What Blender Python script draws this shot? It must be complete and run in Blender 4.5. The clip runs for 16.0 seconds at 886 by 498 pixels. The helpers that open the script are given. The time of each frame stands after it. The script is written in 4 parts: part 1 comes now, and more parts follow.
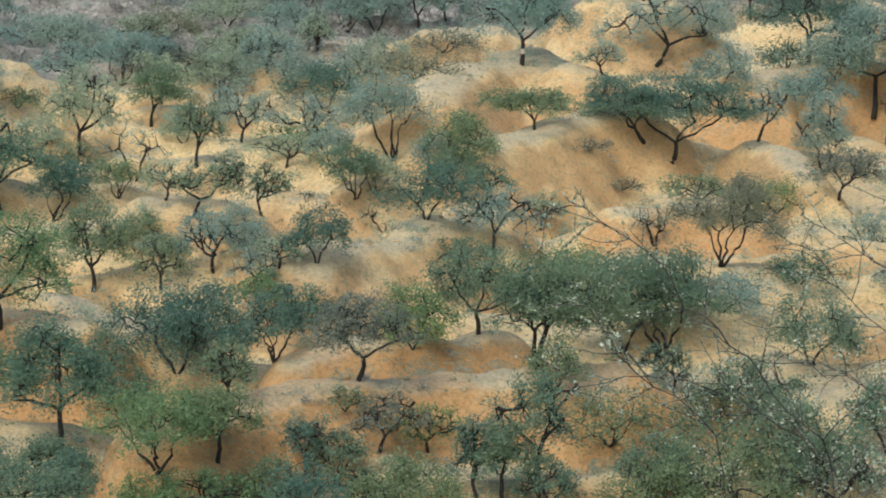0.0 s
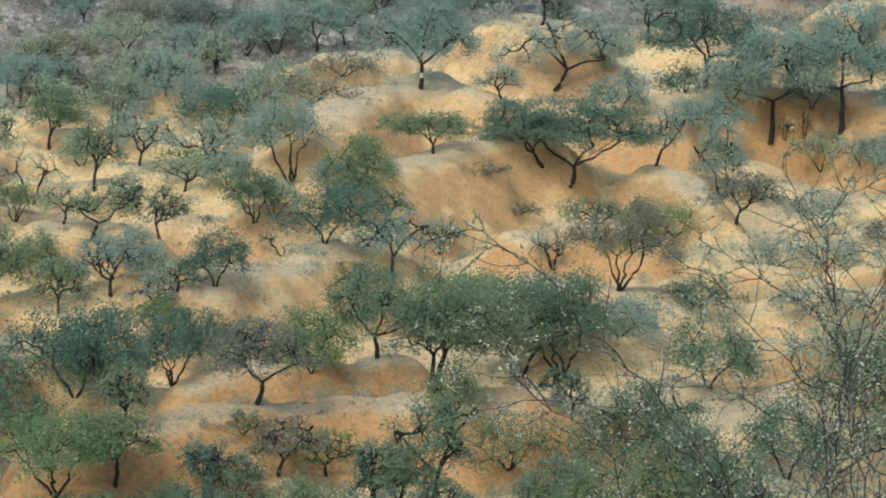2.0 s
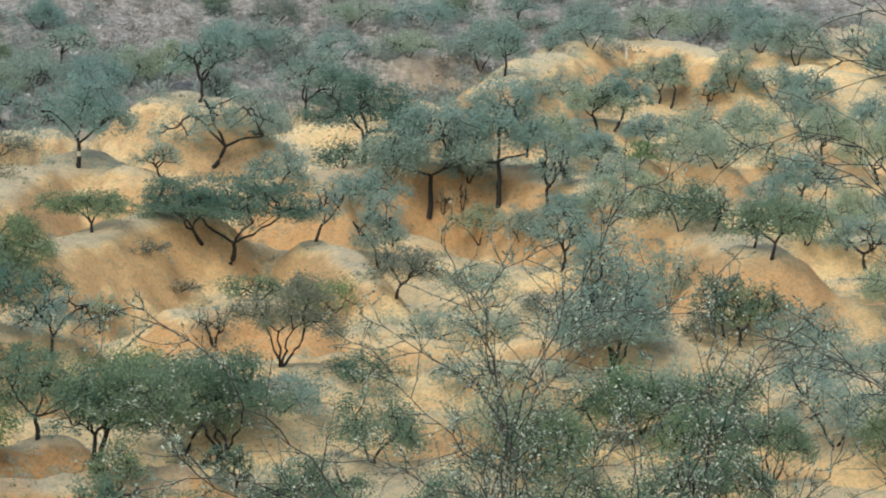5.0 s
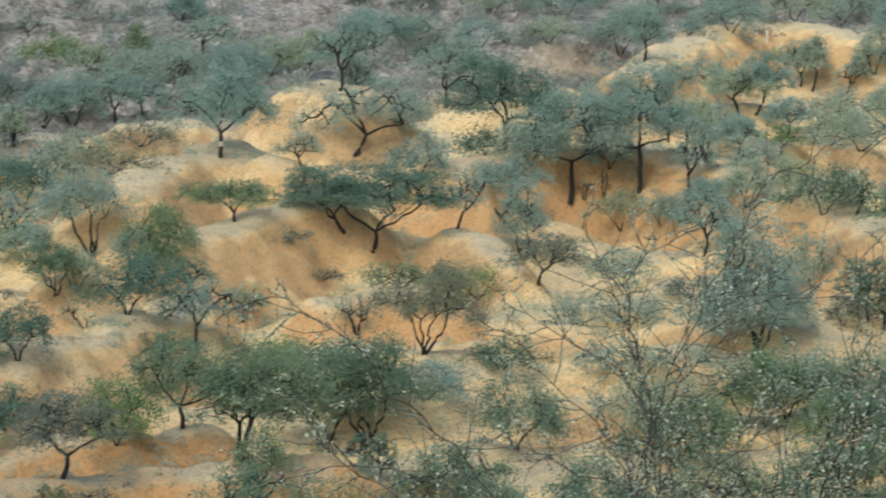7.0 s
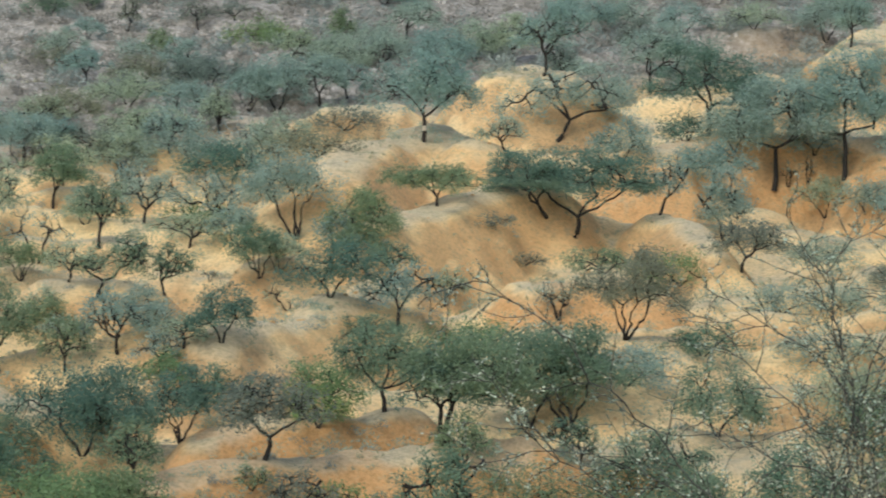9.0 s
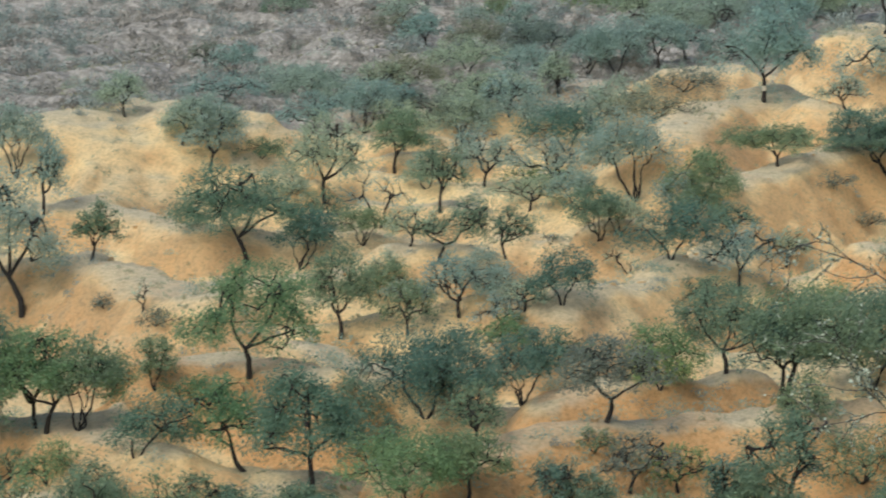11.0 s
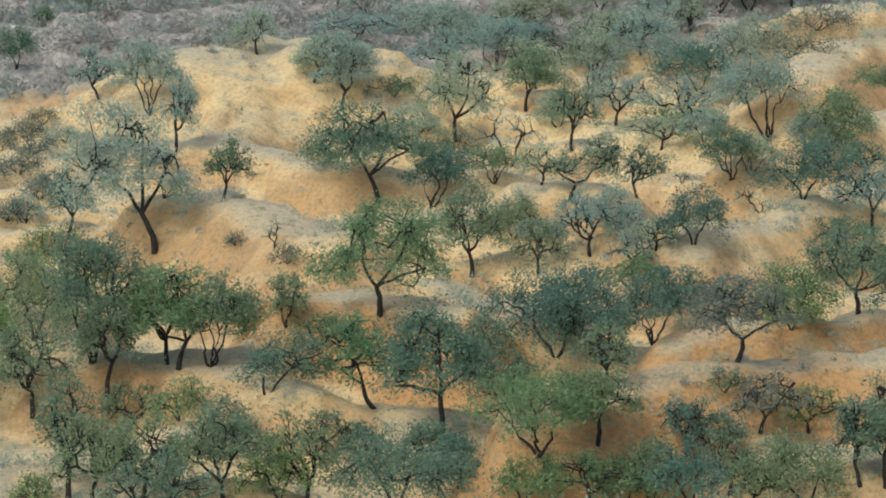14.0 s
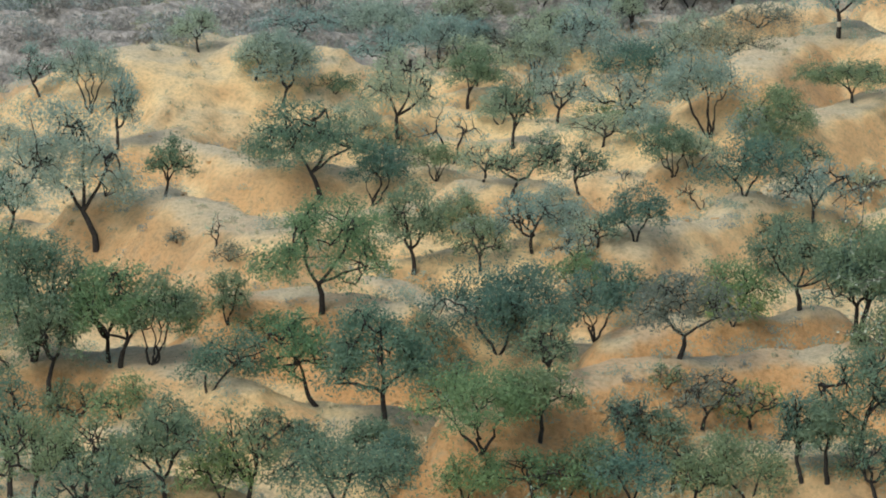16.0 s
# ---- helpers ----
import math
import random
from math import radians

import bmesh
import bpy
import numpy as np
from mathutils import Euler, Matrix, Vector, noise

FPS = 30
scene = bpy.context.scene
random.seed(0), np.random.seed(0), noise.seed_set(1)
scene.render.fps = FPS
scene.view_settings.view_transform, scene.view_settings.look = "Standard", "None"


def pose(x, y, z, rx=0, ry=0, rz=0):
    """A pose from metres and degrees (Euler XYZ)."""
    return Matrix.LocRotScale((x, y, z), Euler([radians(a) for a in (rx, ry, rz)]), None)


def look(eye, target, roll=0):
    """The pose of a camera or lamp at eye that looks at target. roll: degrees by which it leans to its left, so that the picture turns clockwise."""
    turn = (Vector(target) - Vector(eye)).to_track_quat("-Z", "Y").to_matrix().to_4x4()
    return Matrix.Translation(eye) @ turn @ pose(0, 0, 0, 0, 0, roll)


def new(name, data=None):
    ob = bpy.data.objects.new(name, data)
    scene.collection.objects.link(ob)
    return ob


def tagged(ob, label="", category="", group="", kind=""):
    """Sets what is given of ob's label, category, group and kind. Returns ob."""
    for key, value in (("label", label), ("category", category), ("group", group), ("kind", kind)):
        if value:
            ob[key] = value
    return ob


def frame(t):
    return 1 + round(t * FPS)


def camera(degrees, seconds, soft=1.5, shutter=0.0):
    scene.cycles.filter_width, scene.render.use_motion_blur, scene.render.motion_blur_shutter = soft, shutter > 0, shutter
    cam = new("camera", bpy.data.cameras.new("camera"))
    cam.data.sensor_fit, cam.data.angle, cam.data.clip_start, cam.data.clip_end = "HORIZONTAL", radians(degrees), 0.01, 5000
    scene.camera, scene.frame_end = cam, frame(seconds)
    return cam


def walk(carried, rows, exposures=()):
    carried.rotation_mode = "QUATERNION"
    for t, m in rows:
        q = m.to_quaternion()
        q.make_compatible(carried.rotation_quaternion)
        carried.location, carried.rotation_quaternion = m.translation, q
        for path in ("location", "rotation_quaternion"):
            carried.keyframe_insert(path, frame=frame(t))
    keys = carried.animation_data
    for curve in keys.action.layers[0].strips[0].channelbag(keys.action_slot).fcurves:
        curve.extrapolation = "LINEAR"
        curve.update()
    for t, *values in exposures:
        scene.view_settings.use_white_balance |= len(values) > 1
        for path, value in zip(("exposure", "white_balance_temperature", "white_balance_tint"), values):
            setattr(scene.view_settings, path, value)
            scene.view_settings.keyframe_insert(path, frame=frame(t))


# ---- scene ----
# ---------------------------------------------------------------- camera
EYE = (0.0, 0.0, 28.6)


def aim(yaw, pitch, lean):
    """The pose of the camera on its spot: degrees to the right, up, and leaning to its right."""
    return pose(*EYE, 90 + pitch, 0, -yaw) @ pose(0, 0, 0, 0, 0, -lean)


cam = camera(16.23, 16.0, soft=1.85, shutter=0.4)
walk(cam, [
    (0, aim(-1.769, -6.429, -0.685)),
    (0.5, aim(-1.178, -6.362, -0.776)),
    (1, aim(-0.721, -6.273, -0.815)),
    (1.5, aim(-0.323, -6.081, -0.762)),
    (2, aim(0.103, -5.964, -0.938)),
    (2.5, aim(1.034, -5.759, -0.911)),
    (3, aim(2.672, -5.443, -1.212)),
    (3.5, aim(4.167, -5.177, -1.228)),
    (4, aim(5.027, -4.905, -1.083)),
    (4.2, aim(5.284, -4.798, -0.982)),
    (4.72, aim(6.017, -4.561, -0.785)),
    (5.25, aim(6.619, -4.404, -0.444)),
    (5.78, aim(6.664, -4.341, -0.113)),
    (6.3, aim(5.765, -4.375, 0.055)),
    (6.5, aim(5.189, -4.408, 0.107)),
    (7, aim(3.743, -4.729, 0.152)),
    (7.5, aim(2.133, -4.829, 0.122)),
    (8, aim(1.309, -4.880, 0.046)),
    (8.5, aim(0.735, -4.957, -0.001)),
    (9, aim(-0.000, -5.000, 0.000)),
    (9.5, aim(-1.908, -5.066, 0.105)),
    (10, aim(-3.533, -5.375, 0.474)),
    (10.2, aim(-4.060, -5.417, 0.753)),
    (10.72, aim(-5.533, -5.547, 1.004)),
    (11.25, aim(-7.073, -5.732, 1.280)),
    (11.78, aim(-8.395, -5.984, 1.496)),
    (12.3, aim(-9.231, -6.310, 1.575)),
    (12.5, aim(-9.432, -6.452, 1.559)),
    (13, aim(-9.403, -6.641, 1.333)),
    (13.5, aim(-9.065, -6.691, 1.153)),
    (14, aim(-8.750, -6.721, 1.140)),
    (14.5, aim(-8.446, -6.773, 1.007)),
    (15, aim(-8.195, -6.818, 0.915)),
    (15.5, aim(-7.903, -6.832, 1.094)),
    (16, aim(-7.675, -6.790, 1.117)),
], exposures=[(0, 0.06, 6150, 5), (10, 0.05, 6150, 5), (12.5, 0.02, 6150, 5), (16, 0.01, 6150, 5)])

# ---------------------------------------------------------------- light
world = bpy.data.worlds.new("sky")
scene.world = world
world.use_nodes = True
wn = world.node_tree.nodes
sky = wn.new("ShaderNodeTexSky")
sky.sky_type = "NISHITA"
sky.sun_disc = False
sky.sun_elevation = radians(50)
sky.sun_rotation = radians(-152)
sky.dust_density = 2.0
sky.air_density = 1.3
wn["Background"].inputs["Strength"].default_value = 0.145
world.node_tree.links.new(sky.outputs["Color"], wn["Background"].inputs["Color"])

sun_data = bpy.data.lights.new("sun", "SUN")
sun_data.energy = 2.18
sun_data.angle = radians(20)
sun_data.color = (1.0, 0.97, 0.90)
sun = new("sun", sun_data)
# from behind the viewer's left shoulder, matching the sky
s_el, s_az = radians(50), radians(-152)
sun.matrix_world = look((0, 0, 0), (-math.sin(s_az) * math.cos(s_el), -math.cos(s_az) * math.cos(s_el), -math.sin(s_el)))


# ---------------------------------------------------------------- materials
def material(name, rough=0.9):
    m = bpy.data.materials.new(name)
    m.use_nodes = True
    b = m.node_tree.nodes["Principled BSDF"]
    b.inputs["Roughness"].default_value = rough
    b.inputs["Specular IOR Level"].default_value = 0.25
    return m, m.node_tree.nodes, m.node_tree.links, b


def ramp(nodes, stops):
    r = nodes.new("ShaderNodeValToRGB")
    while len(r.color_ramp.elements) < len(stops):
        r.color_ramp.elements.new(0.5)
    for e, (p, c) in zip(r.color_ramp.elements, stops):
        e.position, e.color = p, (*c, 1)
    return r


def noise_node(nodes, links, vec, scale, detail=5, rough=0.6):
    n = nodes.new("ShaderNodeTexNoise")
    n.inputs["Scale"].default_value, n.inputs["Detail"].default_value, n.inputs["Roughness"].default_value = scale, detail, rough
    links.new(vec, n.inputs["Vector"])
    return n


def mix(nodes, links, a, b, fac, mode="MIX"):
    n = nodes.new("ShaderNodeMix")
    n.data_type, n.blend_type = "RGBA", mode
    for sock, v in ((n.inputs["A"], a), (n.inputs["B"], b), (n.inputs["Factor"], fac)):
        if isinstance(v, (int, float)):
            sock.default_value = v
        elif isinstance(v, tuple):
            sock.default_value = (*v, 1)
        else:
            links.new(v, sock)
    return n.outputs["Result"]


def clay_ground():
    """Sandy clay: grey-beige crust on the flats, yellow sand on the slopes, raw orange clay where it is cut steep."""
    m, n, l, b = material("sandy_clay", 0.95)
    co = n.new("ShaderNodeTexCoord").outputs["Object"]
    big = noise_node(n, l, co, 0.055, 4)
    mid = noise_node(n, l, co, 0.5, 7, 0.7)
    fine = noise_node(n, l, co, 4.0, 6, 0.75)
    litter_n = noise_node(n, l, co, 1.1, 8, 0.8)
    geo = n.new("ShaderNodeNewGeometry")
    sep = n.new("ShaderNodeSeparateXYZ")
    l.new(geo.outputs["Normal"], sep.inputs[0])
    steep = n.new("ShaderNodeMath")
    steep.operation = "MULTIPLY_ADD"
    l.new(mid.outputs["Fac"], steep.inputs[0])
    steep.inputs[1].default_value = -0.22
    l.new(sep.outputs["Z"], steep.inputs[2])
    slope = n.new("ShaderNodeMapRange")
    slope.inputs["From Min"].default_value, slope.inputs["From Max"].default_value = 0.935, 0.58
    l.new(steep.outputs[0], slope.inputs["Value"])
    sand = ramp(n, [(0.0, (0.62, 0.525, 0.36)), (0.14, (0.72, 0.59, 0.38)), (0.36, (0.85, 0.65, 0.37)), (0.75, (0.86, 0.61, 0.32)), (1.0, (0.70, 0.46, 0.235))])
    l.new(slope.outputs["Result"], sand.inputs["Fac"])
    tone = ramp(n, [(0.34, (0.85, 0.83, 0.79)), (0.47, (0.98, 0.96, 0.94)), (0.60, (1.15, 1.12, 1.03))])
    l.new(big.outputs["Fac"], tone.inputs["Fac"])
    col = mix(n, l, sand.outputs["Color"], tone.outputs["Color"], 1.0, "MULTIPLY")

    def share(attribute, low, high, most):
        """Where the shape of the land shows a surface, broken up by noise."""
        at = n.new("ShaderNodeAttribute")
        at.attribute_name = attribute
        sway = n.new("ShaderNodeMath")
        sway.operation = "MULTIPLY_ADD"
        l.new(mid.outputs["Fac"], sway.inputs[0])
        sway.inputs[1].default_value = 1.1
        l.new(at.outputs["Fac"], sway.inputs[2])
        cut = n.new("ShaderNodeMapRange")
        cut.inputs["From Min"].default_value, cut.inputs["From Max"].default_value = low, high
        cut.inputs["To Max"].default_value = most
        l.new(sway.outputs[0], cut.inputs["Value"])
        return cut.outputs["Result"]

    clay = ramp(n, [(0.35, (0.62, 0.34, 0.145)), (0.52, (0.80, 0.445, 0.185)), (0.68, (0.88, 0.62, 0.33))])
    l.new(litter_n.outputs["Fac"], clay.inputs["Fac"])
    col = mix(n, l, col, clay.outputs["Color"], share("raw", 0.98, 1.48, 0.88))
    col = mix(n, l, col, (0.68, 0.565, 0.38), share("crust", 1.05, 1.55, 0.6))
    litter = ramp(n, [(0.50, (0, 0, 0)), (0.66, (0.42, 0.42, 0.42))])
    l.new(litter_n.outputs["Fac"], litter.inputs["Fac"])
    col = mix(n, l, col, (0.25, 0.225, 0.16), litter.outputs["Color"])
    speck = ramp(n, [(0.36, (0.74, 0.72, 0.68)), (0.54, (1.08, 1.07, 1.04))])
    l.new(fine.outputs["Fac"], speck.inputs["Fac"])
    col = mix(n, l, col, speck.outputs["Color"], 0.8, "MULTIPLY")
    # the stony hill beyond the gully is grey, its colours lifted to suggest haze
    sp = n.new("ShaderNodeSeparateXYZ")
    l.new(co, sp.inputs[0])
    fm = n.new("ShaderNodeMapRange")
    fm.inputs["From Min"].default_value, fm.inputs["From Max"].default_value = 304, 326
    wob = n.new("ShaderNodeMath")
    wob.operation = "MULTIPLY_ADD"
    l.new(big.outputs["Fac"], wob.inputs[0])
    wob.inputs[1].default_value = 30
    sh = n.new("ShaderNodeMath")
    sh.operation = "MULTIPLY_ADD"
    l.new(sp.outputs["X"], sh.inputs[0])
    sh.inputs[1].default_value = -0.9
    l.new(sp.outputs["Y"], sh.inputs[2])
    l.new(sh.outputs[0], wob.inputs[2])
    l.new(wob.outputs[0], fm.inputs["Value"])
    stone = ramp(n, [(0.38, (0.20, 0.18, 0.15)), (0.50, (0.36, 0.32, 0.27)), (0.60, (0.55, 0.48, 0.405)), (0.70, (0.82, 0.72, 0.61))])
    l.new(litter_n.outputs["Fac"], stone.inputs["Fac"])
    col = mix(n, l, col, stone.outputs["Color"], fm.outputs["Result"])
    l.new(col, b.inputs["Base Color"])
    bump = n.new("ShaderNodeBump")
    bump.inputs["Strength"].default_value, bump.inputs["Distance"].default_value = 0.9, 0.16
    l.new(fine.outputs["Fac"], bump.inputs["Height"])
    lumps = n.new("ShaderNodeBump")
    lumps.inputs["Strength"].default_value, lumps.inputs["Distance"].default_value = 0.8, 0.45
    l.new(litter_n.outputs["Fac"], lumps.inputs["Height"])
    l.new(lumps.outputs["Normal"], bump.inputs["Normal"])
    l.new(bump.outputs["Normal"], b.inputs["Normal"])
    return m


def leaf_material(name, dark, light, through_light=0.25, clump=1.3, single=0.22):
    m, n, l, b = material(name, 0.7)
    geo = n.new("ShaderNodeNewGeometry")
    co = n.new("ShaderNodeTexCoord").outputs["Object"]
    patch = noise_node(n, l, co, clump, 3, 0.6)
    fac = n.new("ShaderNodeMath")
    fac.operation = "MULTIPLY_ADD"
    l.new(geo.outputs["Random Per Island"], fac.inputs[0])
    fac.inputs[1].default_value = single
    spread = n.new("ShaderNodeMapRange")
    spread.inputs["From Min"].default_value, spread.inputs["From Max"].default_value = 0.30, 0.72
    spread.inputs["To Max"].default_value = 1.02 - single
    l.new(patch.outputs["Fac"], spread.inputs["Value"])
    l.new(spread.outputs["Result"], fac.inputs[2])
    r = ramp(n, [(0.0, dark), (0.55, tuple((p + q) / 2 for p, q in zip(dark, light))), (1.0, light)])
    l.new(fac.outputs[0], r.inputs["Fac"])
    info = n.new("ShaderNodeObjectInfo")
    tint = ramp(n, [(0.0, (0.80, 0.92, 0.95)), (0.5, (1.0, 1.0, 1.0)), (1.0, (1.18, 1.10, 0.88))])
    l.new(info.outputs["Random"], tint.inputs["Fac"])
    col = mix(n, l, r.outputs["Color"], tint.outputs["Color"], 1.0, "MULTIPLY")
    l.new(col, b.inputs["Base Color"])
    tr = n.new("ShaderNodeBsdfTranslucent")
    l.new(col, tr.inputs["Color"])
    mx = n.new("ShaderNodeMixShader")
    mx.inputs[0].default_value = through_light
    l.new(b.outputs[0], mx.inputs[1])
    l.new(tr.outputs[0], mx.inputs[2])
    l.new(mx.outputs[0], n["Material Output"].inputs["Surface"])
    return m


def bark_material(name, dark, light):
    m, n, l, b = material(name, 0.95)
    co = n.new("ShaderNodeTexCoord").outputs["Object"]
    t = noise_node(n, l, co, 6.0, 6, 0.7)
    r = ramp(n, [(0.3, dark), (0.7, light)])
    l.new(t.outputs["Fac"], r.inputs["Fac"])
    l.new(r.outputs["Color"], b.inputs["Base Color"])
    bump = n.new("ShaderNodeBump")
    bump.inputs["Distance"].default_value = 0.03
    l.new(t.outputs["Fac"], bump.inputs["Height"])
    l.new(bump.outputs["Normal"], b.inputs["Normal"])
    return m


CLAY = clay_ground()
LEAF = leaf_material("acacia_leaf", (0.135, 0.195, 0.128), (0.325, 0.42, 0.268), 0.5)
LEAF_BLUE = leaf_material("blue_green_leaf", (0.108, 0.178, 0.13), (0.265, 0.372, 0.27), 0.5)
LEAF_BRIGHT = leaf_material("fresh_leaf", (0.142, 0.225, 0.108), (0.33, 0.455, 0.225), 0.5)
# dusty leaves, lightened further so that distant crowns look hazed by air
LEAF_HAZED = leaf_material("dusty_hazed_leaf", (0.255, 0.325, 0.265), (0.50, 0.595, 0.48), 0.5)
# grey-green scrub, its colour raised and cooled to imitate haze over the far hill
LEAF_GREY = leaf_material("grey_hazed_scrub_leaf", (0.22, 0.24, 0.21), (0.48, 0.50, 0.43), 0.3)
LEAF_DRY = leaf_material("dry_grey_leaf", (0.17, 0.185, 0.14), (0.36, 0.385, 0.295), 0.5)
# small leaves, dark green to pale; the whitest tones are highlights put into the colour
LEAF_PALE = leaf_material("pale_highlit_leaf", (0.035, 0.055, 0.02), (0.80, 0.84, 0.64), 0.25, 9.0, 0.85)
BARK = bark_material("dark_bark", (0.015, 0.013, 0.011), (0.06, 0.051, 0.043))
TWIG = bark_material("grey_twig", (0.010, 0.009, 0.008), (0.15, 0.14, 0.12))
# dry grey scrub; part of its lightness is distance haze painted in
SCRUB = leaf_material("dry_hazed_scrub", (0.17, 0.16, 0.15), (0.43, 0.40, 0.365), 0.2, 0.5)
WHITE = bark_material("white_paint", (0.62, 0.60, 0.56), (0.82, 0.81, 0.78))
BAND = bark_material("faded_band", (0.40, 0.34, 0.25), (0.60, 0.51, 0.38))
STRAW = leaf_material("dry_grass", (0.36, 0.31, 0.18), (0.62, 0.54, 0.34), 0.2)


# ---------------------------------------------------------------- ground
def lattice(ix, iy, seed):
    h = (ix.astype(np.int64) * 374761393 + iy.astype(np.int64) * 668265263 + seed * 1442695041) & 0x7FFFFFFF
    h = ((h ^ (h >> 13)) * 1274126177) & 0x7FFFFFFF
    return ((h ^ (h >> 16)) & 0xFFFF) / 65535.0


def value_noise(x, y, seed=0):
    x, y = np.asarray(x, float), np.asarray(y, float)
    ix, iy = np.floor(x), np.floor(y)
    u, v = x - ix, y - iy
    u, v = u * u * (3 - 2 * u), v * v * (3 - 2 * v)
    a, b = lattice(ix, iy, seed), lattice(ix + 1, iy, seed)
    c, d = lattice(ix, iy + 1, seed), lattice(ix + 1, iy + 1, seed)
    return (a * (1 - u) + b * u) * (1 - v) + (c * (1 - u) + d * u) * v - 0.5


def fbm(x, y, octaves=4, seed=0):
    total, amp = 0.0, 1.0
    for k in range(octaves):
        total = total + amp * value_noise(x * 2 ** k + 17.3 * k, y * 2 ** k - 9.1 * k, seed + k)
        amp *= 0.5
    return total


def valley(y):
    """The long fall of the land from the viewer's hill into the valley and up the hill beyond."""
    ys = (-3000, -400, -60, 0, 18, 80, 110, 136, 150, 192, 228, 266, 302, 344, 390, 422, 600, 900, 3000)
    zs = (120, 70, 38, 26.8, 23.2, 5.2, 1.6, 1.3, 2.9, 6.1, 8.7, 12.2, 15.5, 19.9, 25.9, 33.3, 82, 125, 150)
    y = np.asarray(y, float)
    return sum(np.interp(y + k, ys, zs) for k in (-10, -5, 0, 5, 10)) / 5


RIDGES = []


def ridge(height, front, back, raw, *crest):
    """A spur or mound: its crest line on plan, how far its cut face runs out towards the valley and its back away
    from it, and how much raw orange clay its face shows."""
    RIDGES.append((height, front, back, raw, crest))


ridge(3.1, 6, 11.4, 0.8, (-69.1, 234.1), (-65.0, 240.2), (-61.4, 242.1))
ridge(7.0, 19, 13, 0.25, (-54.5, 234.2), (-51.5, 239.0), (-46.7, 237.5))
ridge(2.6, 4.2, 9.5, 0.5, (-51.8, 215.6), (-50.1, 217.1), (-45.6, 212.4), (-39.3, 207.0))
ridge(4.3, 7.5, 10.4, 0.6, (-45.5, 186.0), (-43.1, 187.1), (-37.9, 179.5), (-33.6, 173.5))
ridge(3.6, 5.0, 9.5, 1.6, (-31.9, 157.6), (-29.2, 159.1), (-24.1, 155.1))
ridge(2.6, 4.2, 8, 0.7, (-41.6, 149.6), (-37.4, 150.2), (-34.0, 149.2), (-29.4, 143.3))
ridge(3.6, 5.2, 8.5, 1.35, (-17.0, 136.2), (-13.4, 139.6), (-10.3, 142.6), (-7.3, 145.0), (-0.9, 146.8), (3.6, 147.5))
ridge(3.0, 2.8, 7.6, 1.6, (-11.5, 152.6), (-8.3, 155.0), (-4.1, 157.7), (-1.5, 159.7))
ridge(4.4, 6.0, 8.5, 0.4, (-12.0, 168.8), (-8.3, 178.6), (-3.9, 187.0))
ridge(2.6, 4.0, 5.7, 0.6, (-12.1, 204.1), (-9.6, 206.8))
ridge(6.2, 9.5, 9.5, 0.5, (-8.2, 227.6), (-5.5, 238.9), (-1.2, 244.0), (2.3, 238.7))
ridge(4.2, 8.5, 9.5, 0.2, (-9.1, 271.6), (-4.7, 276.2))
ridge(4.7, 7.2, 9.5, 0.55, (-4.0, 209.7), (-0.6, 218.0), (3.4, 224.7), (6.3, 226.4))
ridge(6.0, 9.6, 9.5, 0.1, (5.0, 285.5), (7.2, 290.4), (10.0, 280.6))
ridge(5.0, 6.5, 13.3, 0.8, (15.7, 241.2), (20.1, 249.4), (23.5, 251.7), (34.3, 252.9), (35.8, 247.2), (39.0, 235.8), (42.1, 221.8), (44.8, 207.0))
ridge(3.0, 4.6, 5.7, 0.4, (15.5, 224.2), (17.1, 220.3), (18.8, 209.9))
ridge(3.8, 6.0, 9.5, 0.2, (27.2, 337.9), (34.4, 338.3), (40.4, 347.4))
ridge(5.4, 9, 9.5, 0.5, (38.2, 303.6), (50.7, 335.4), (58.8, 347.1), (63.0, 342.0), (65.8, 330.0))
ridge(2.6, 4.5, 8.5, 0.3, (39.1, 284.8), (45.1, 293.3), (49.9, 296.3))
ridge(3.0, 4.6, 7.6, 0.6, (46.9, 266.1), (52.4, 277.1), (52.6, 266.1))
ridge(2, 4.0, 6.6, 0.7, (26.7, 182.3), (29.2, 180.4))
ridge(2.5, 4.0, 6.6, 1.25, (2.8, 149.0), (6.6, 150.1), (10.4, 149.4))
ridge(2.5, 5.8, 7.6, 0.1, (-25.7, 167.5), (-22.5, 164.7), (-20.2, 159.0))
ridge(2.2, 3.6, 6.5, 0.4, (-24.4, 196.8), (-21.6, 198.2), (-18.8, 195.6))
ridge(2.0, 3.4, 6.5, 0.3, (-28.5, 216.0), (-25.4, 218.0), (-22.6, 215.5))
ridge(2.0, 3.4, 6.0, 0.2, (-40.5, 229.0), (-37.8, 230.0), (-35.6, 228.0))
ridge(2.2, 3.8, 6.5, 0.9, (5.8, 199.0), (9.4, 201.5), (13.0, 199.5))


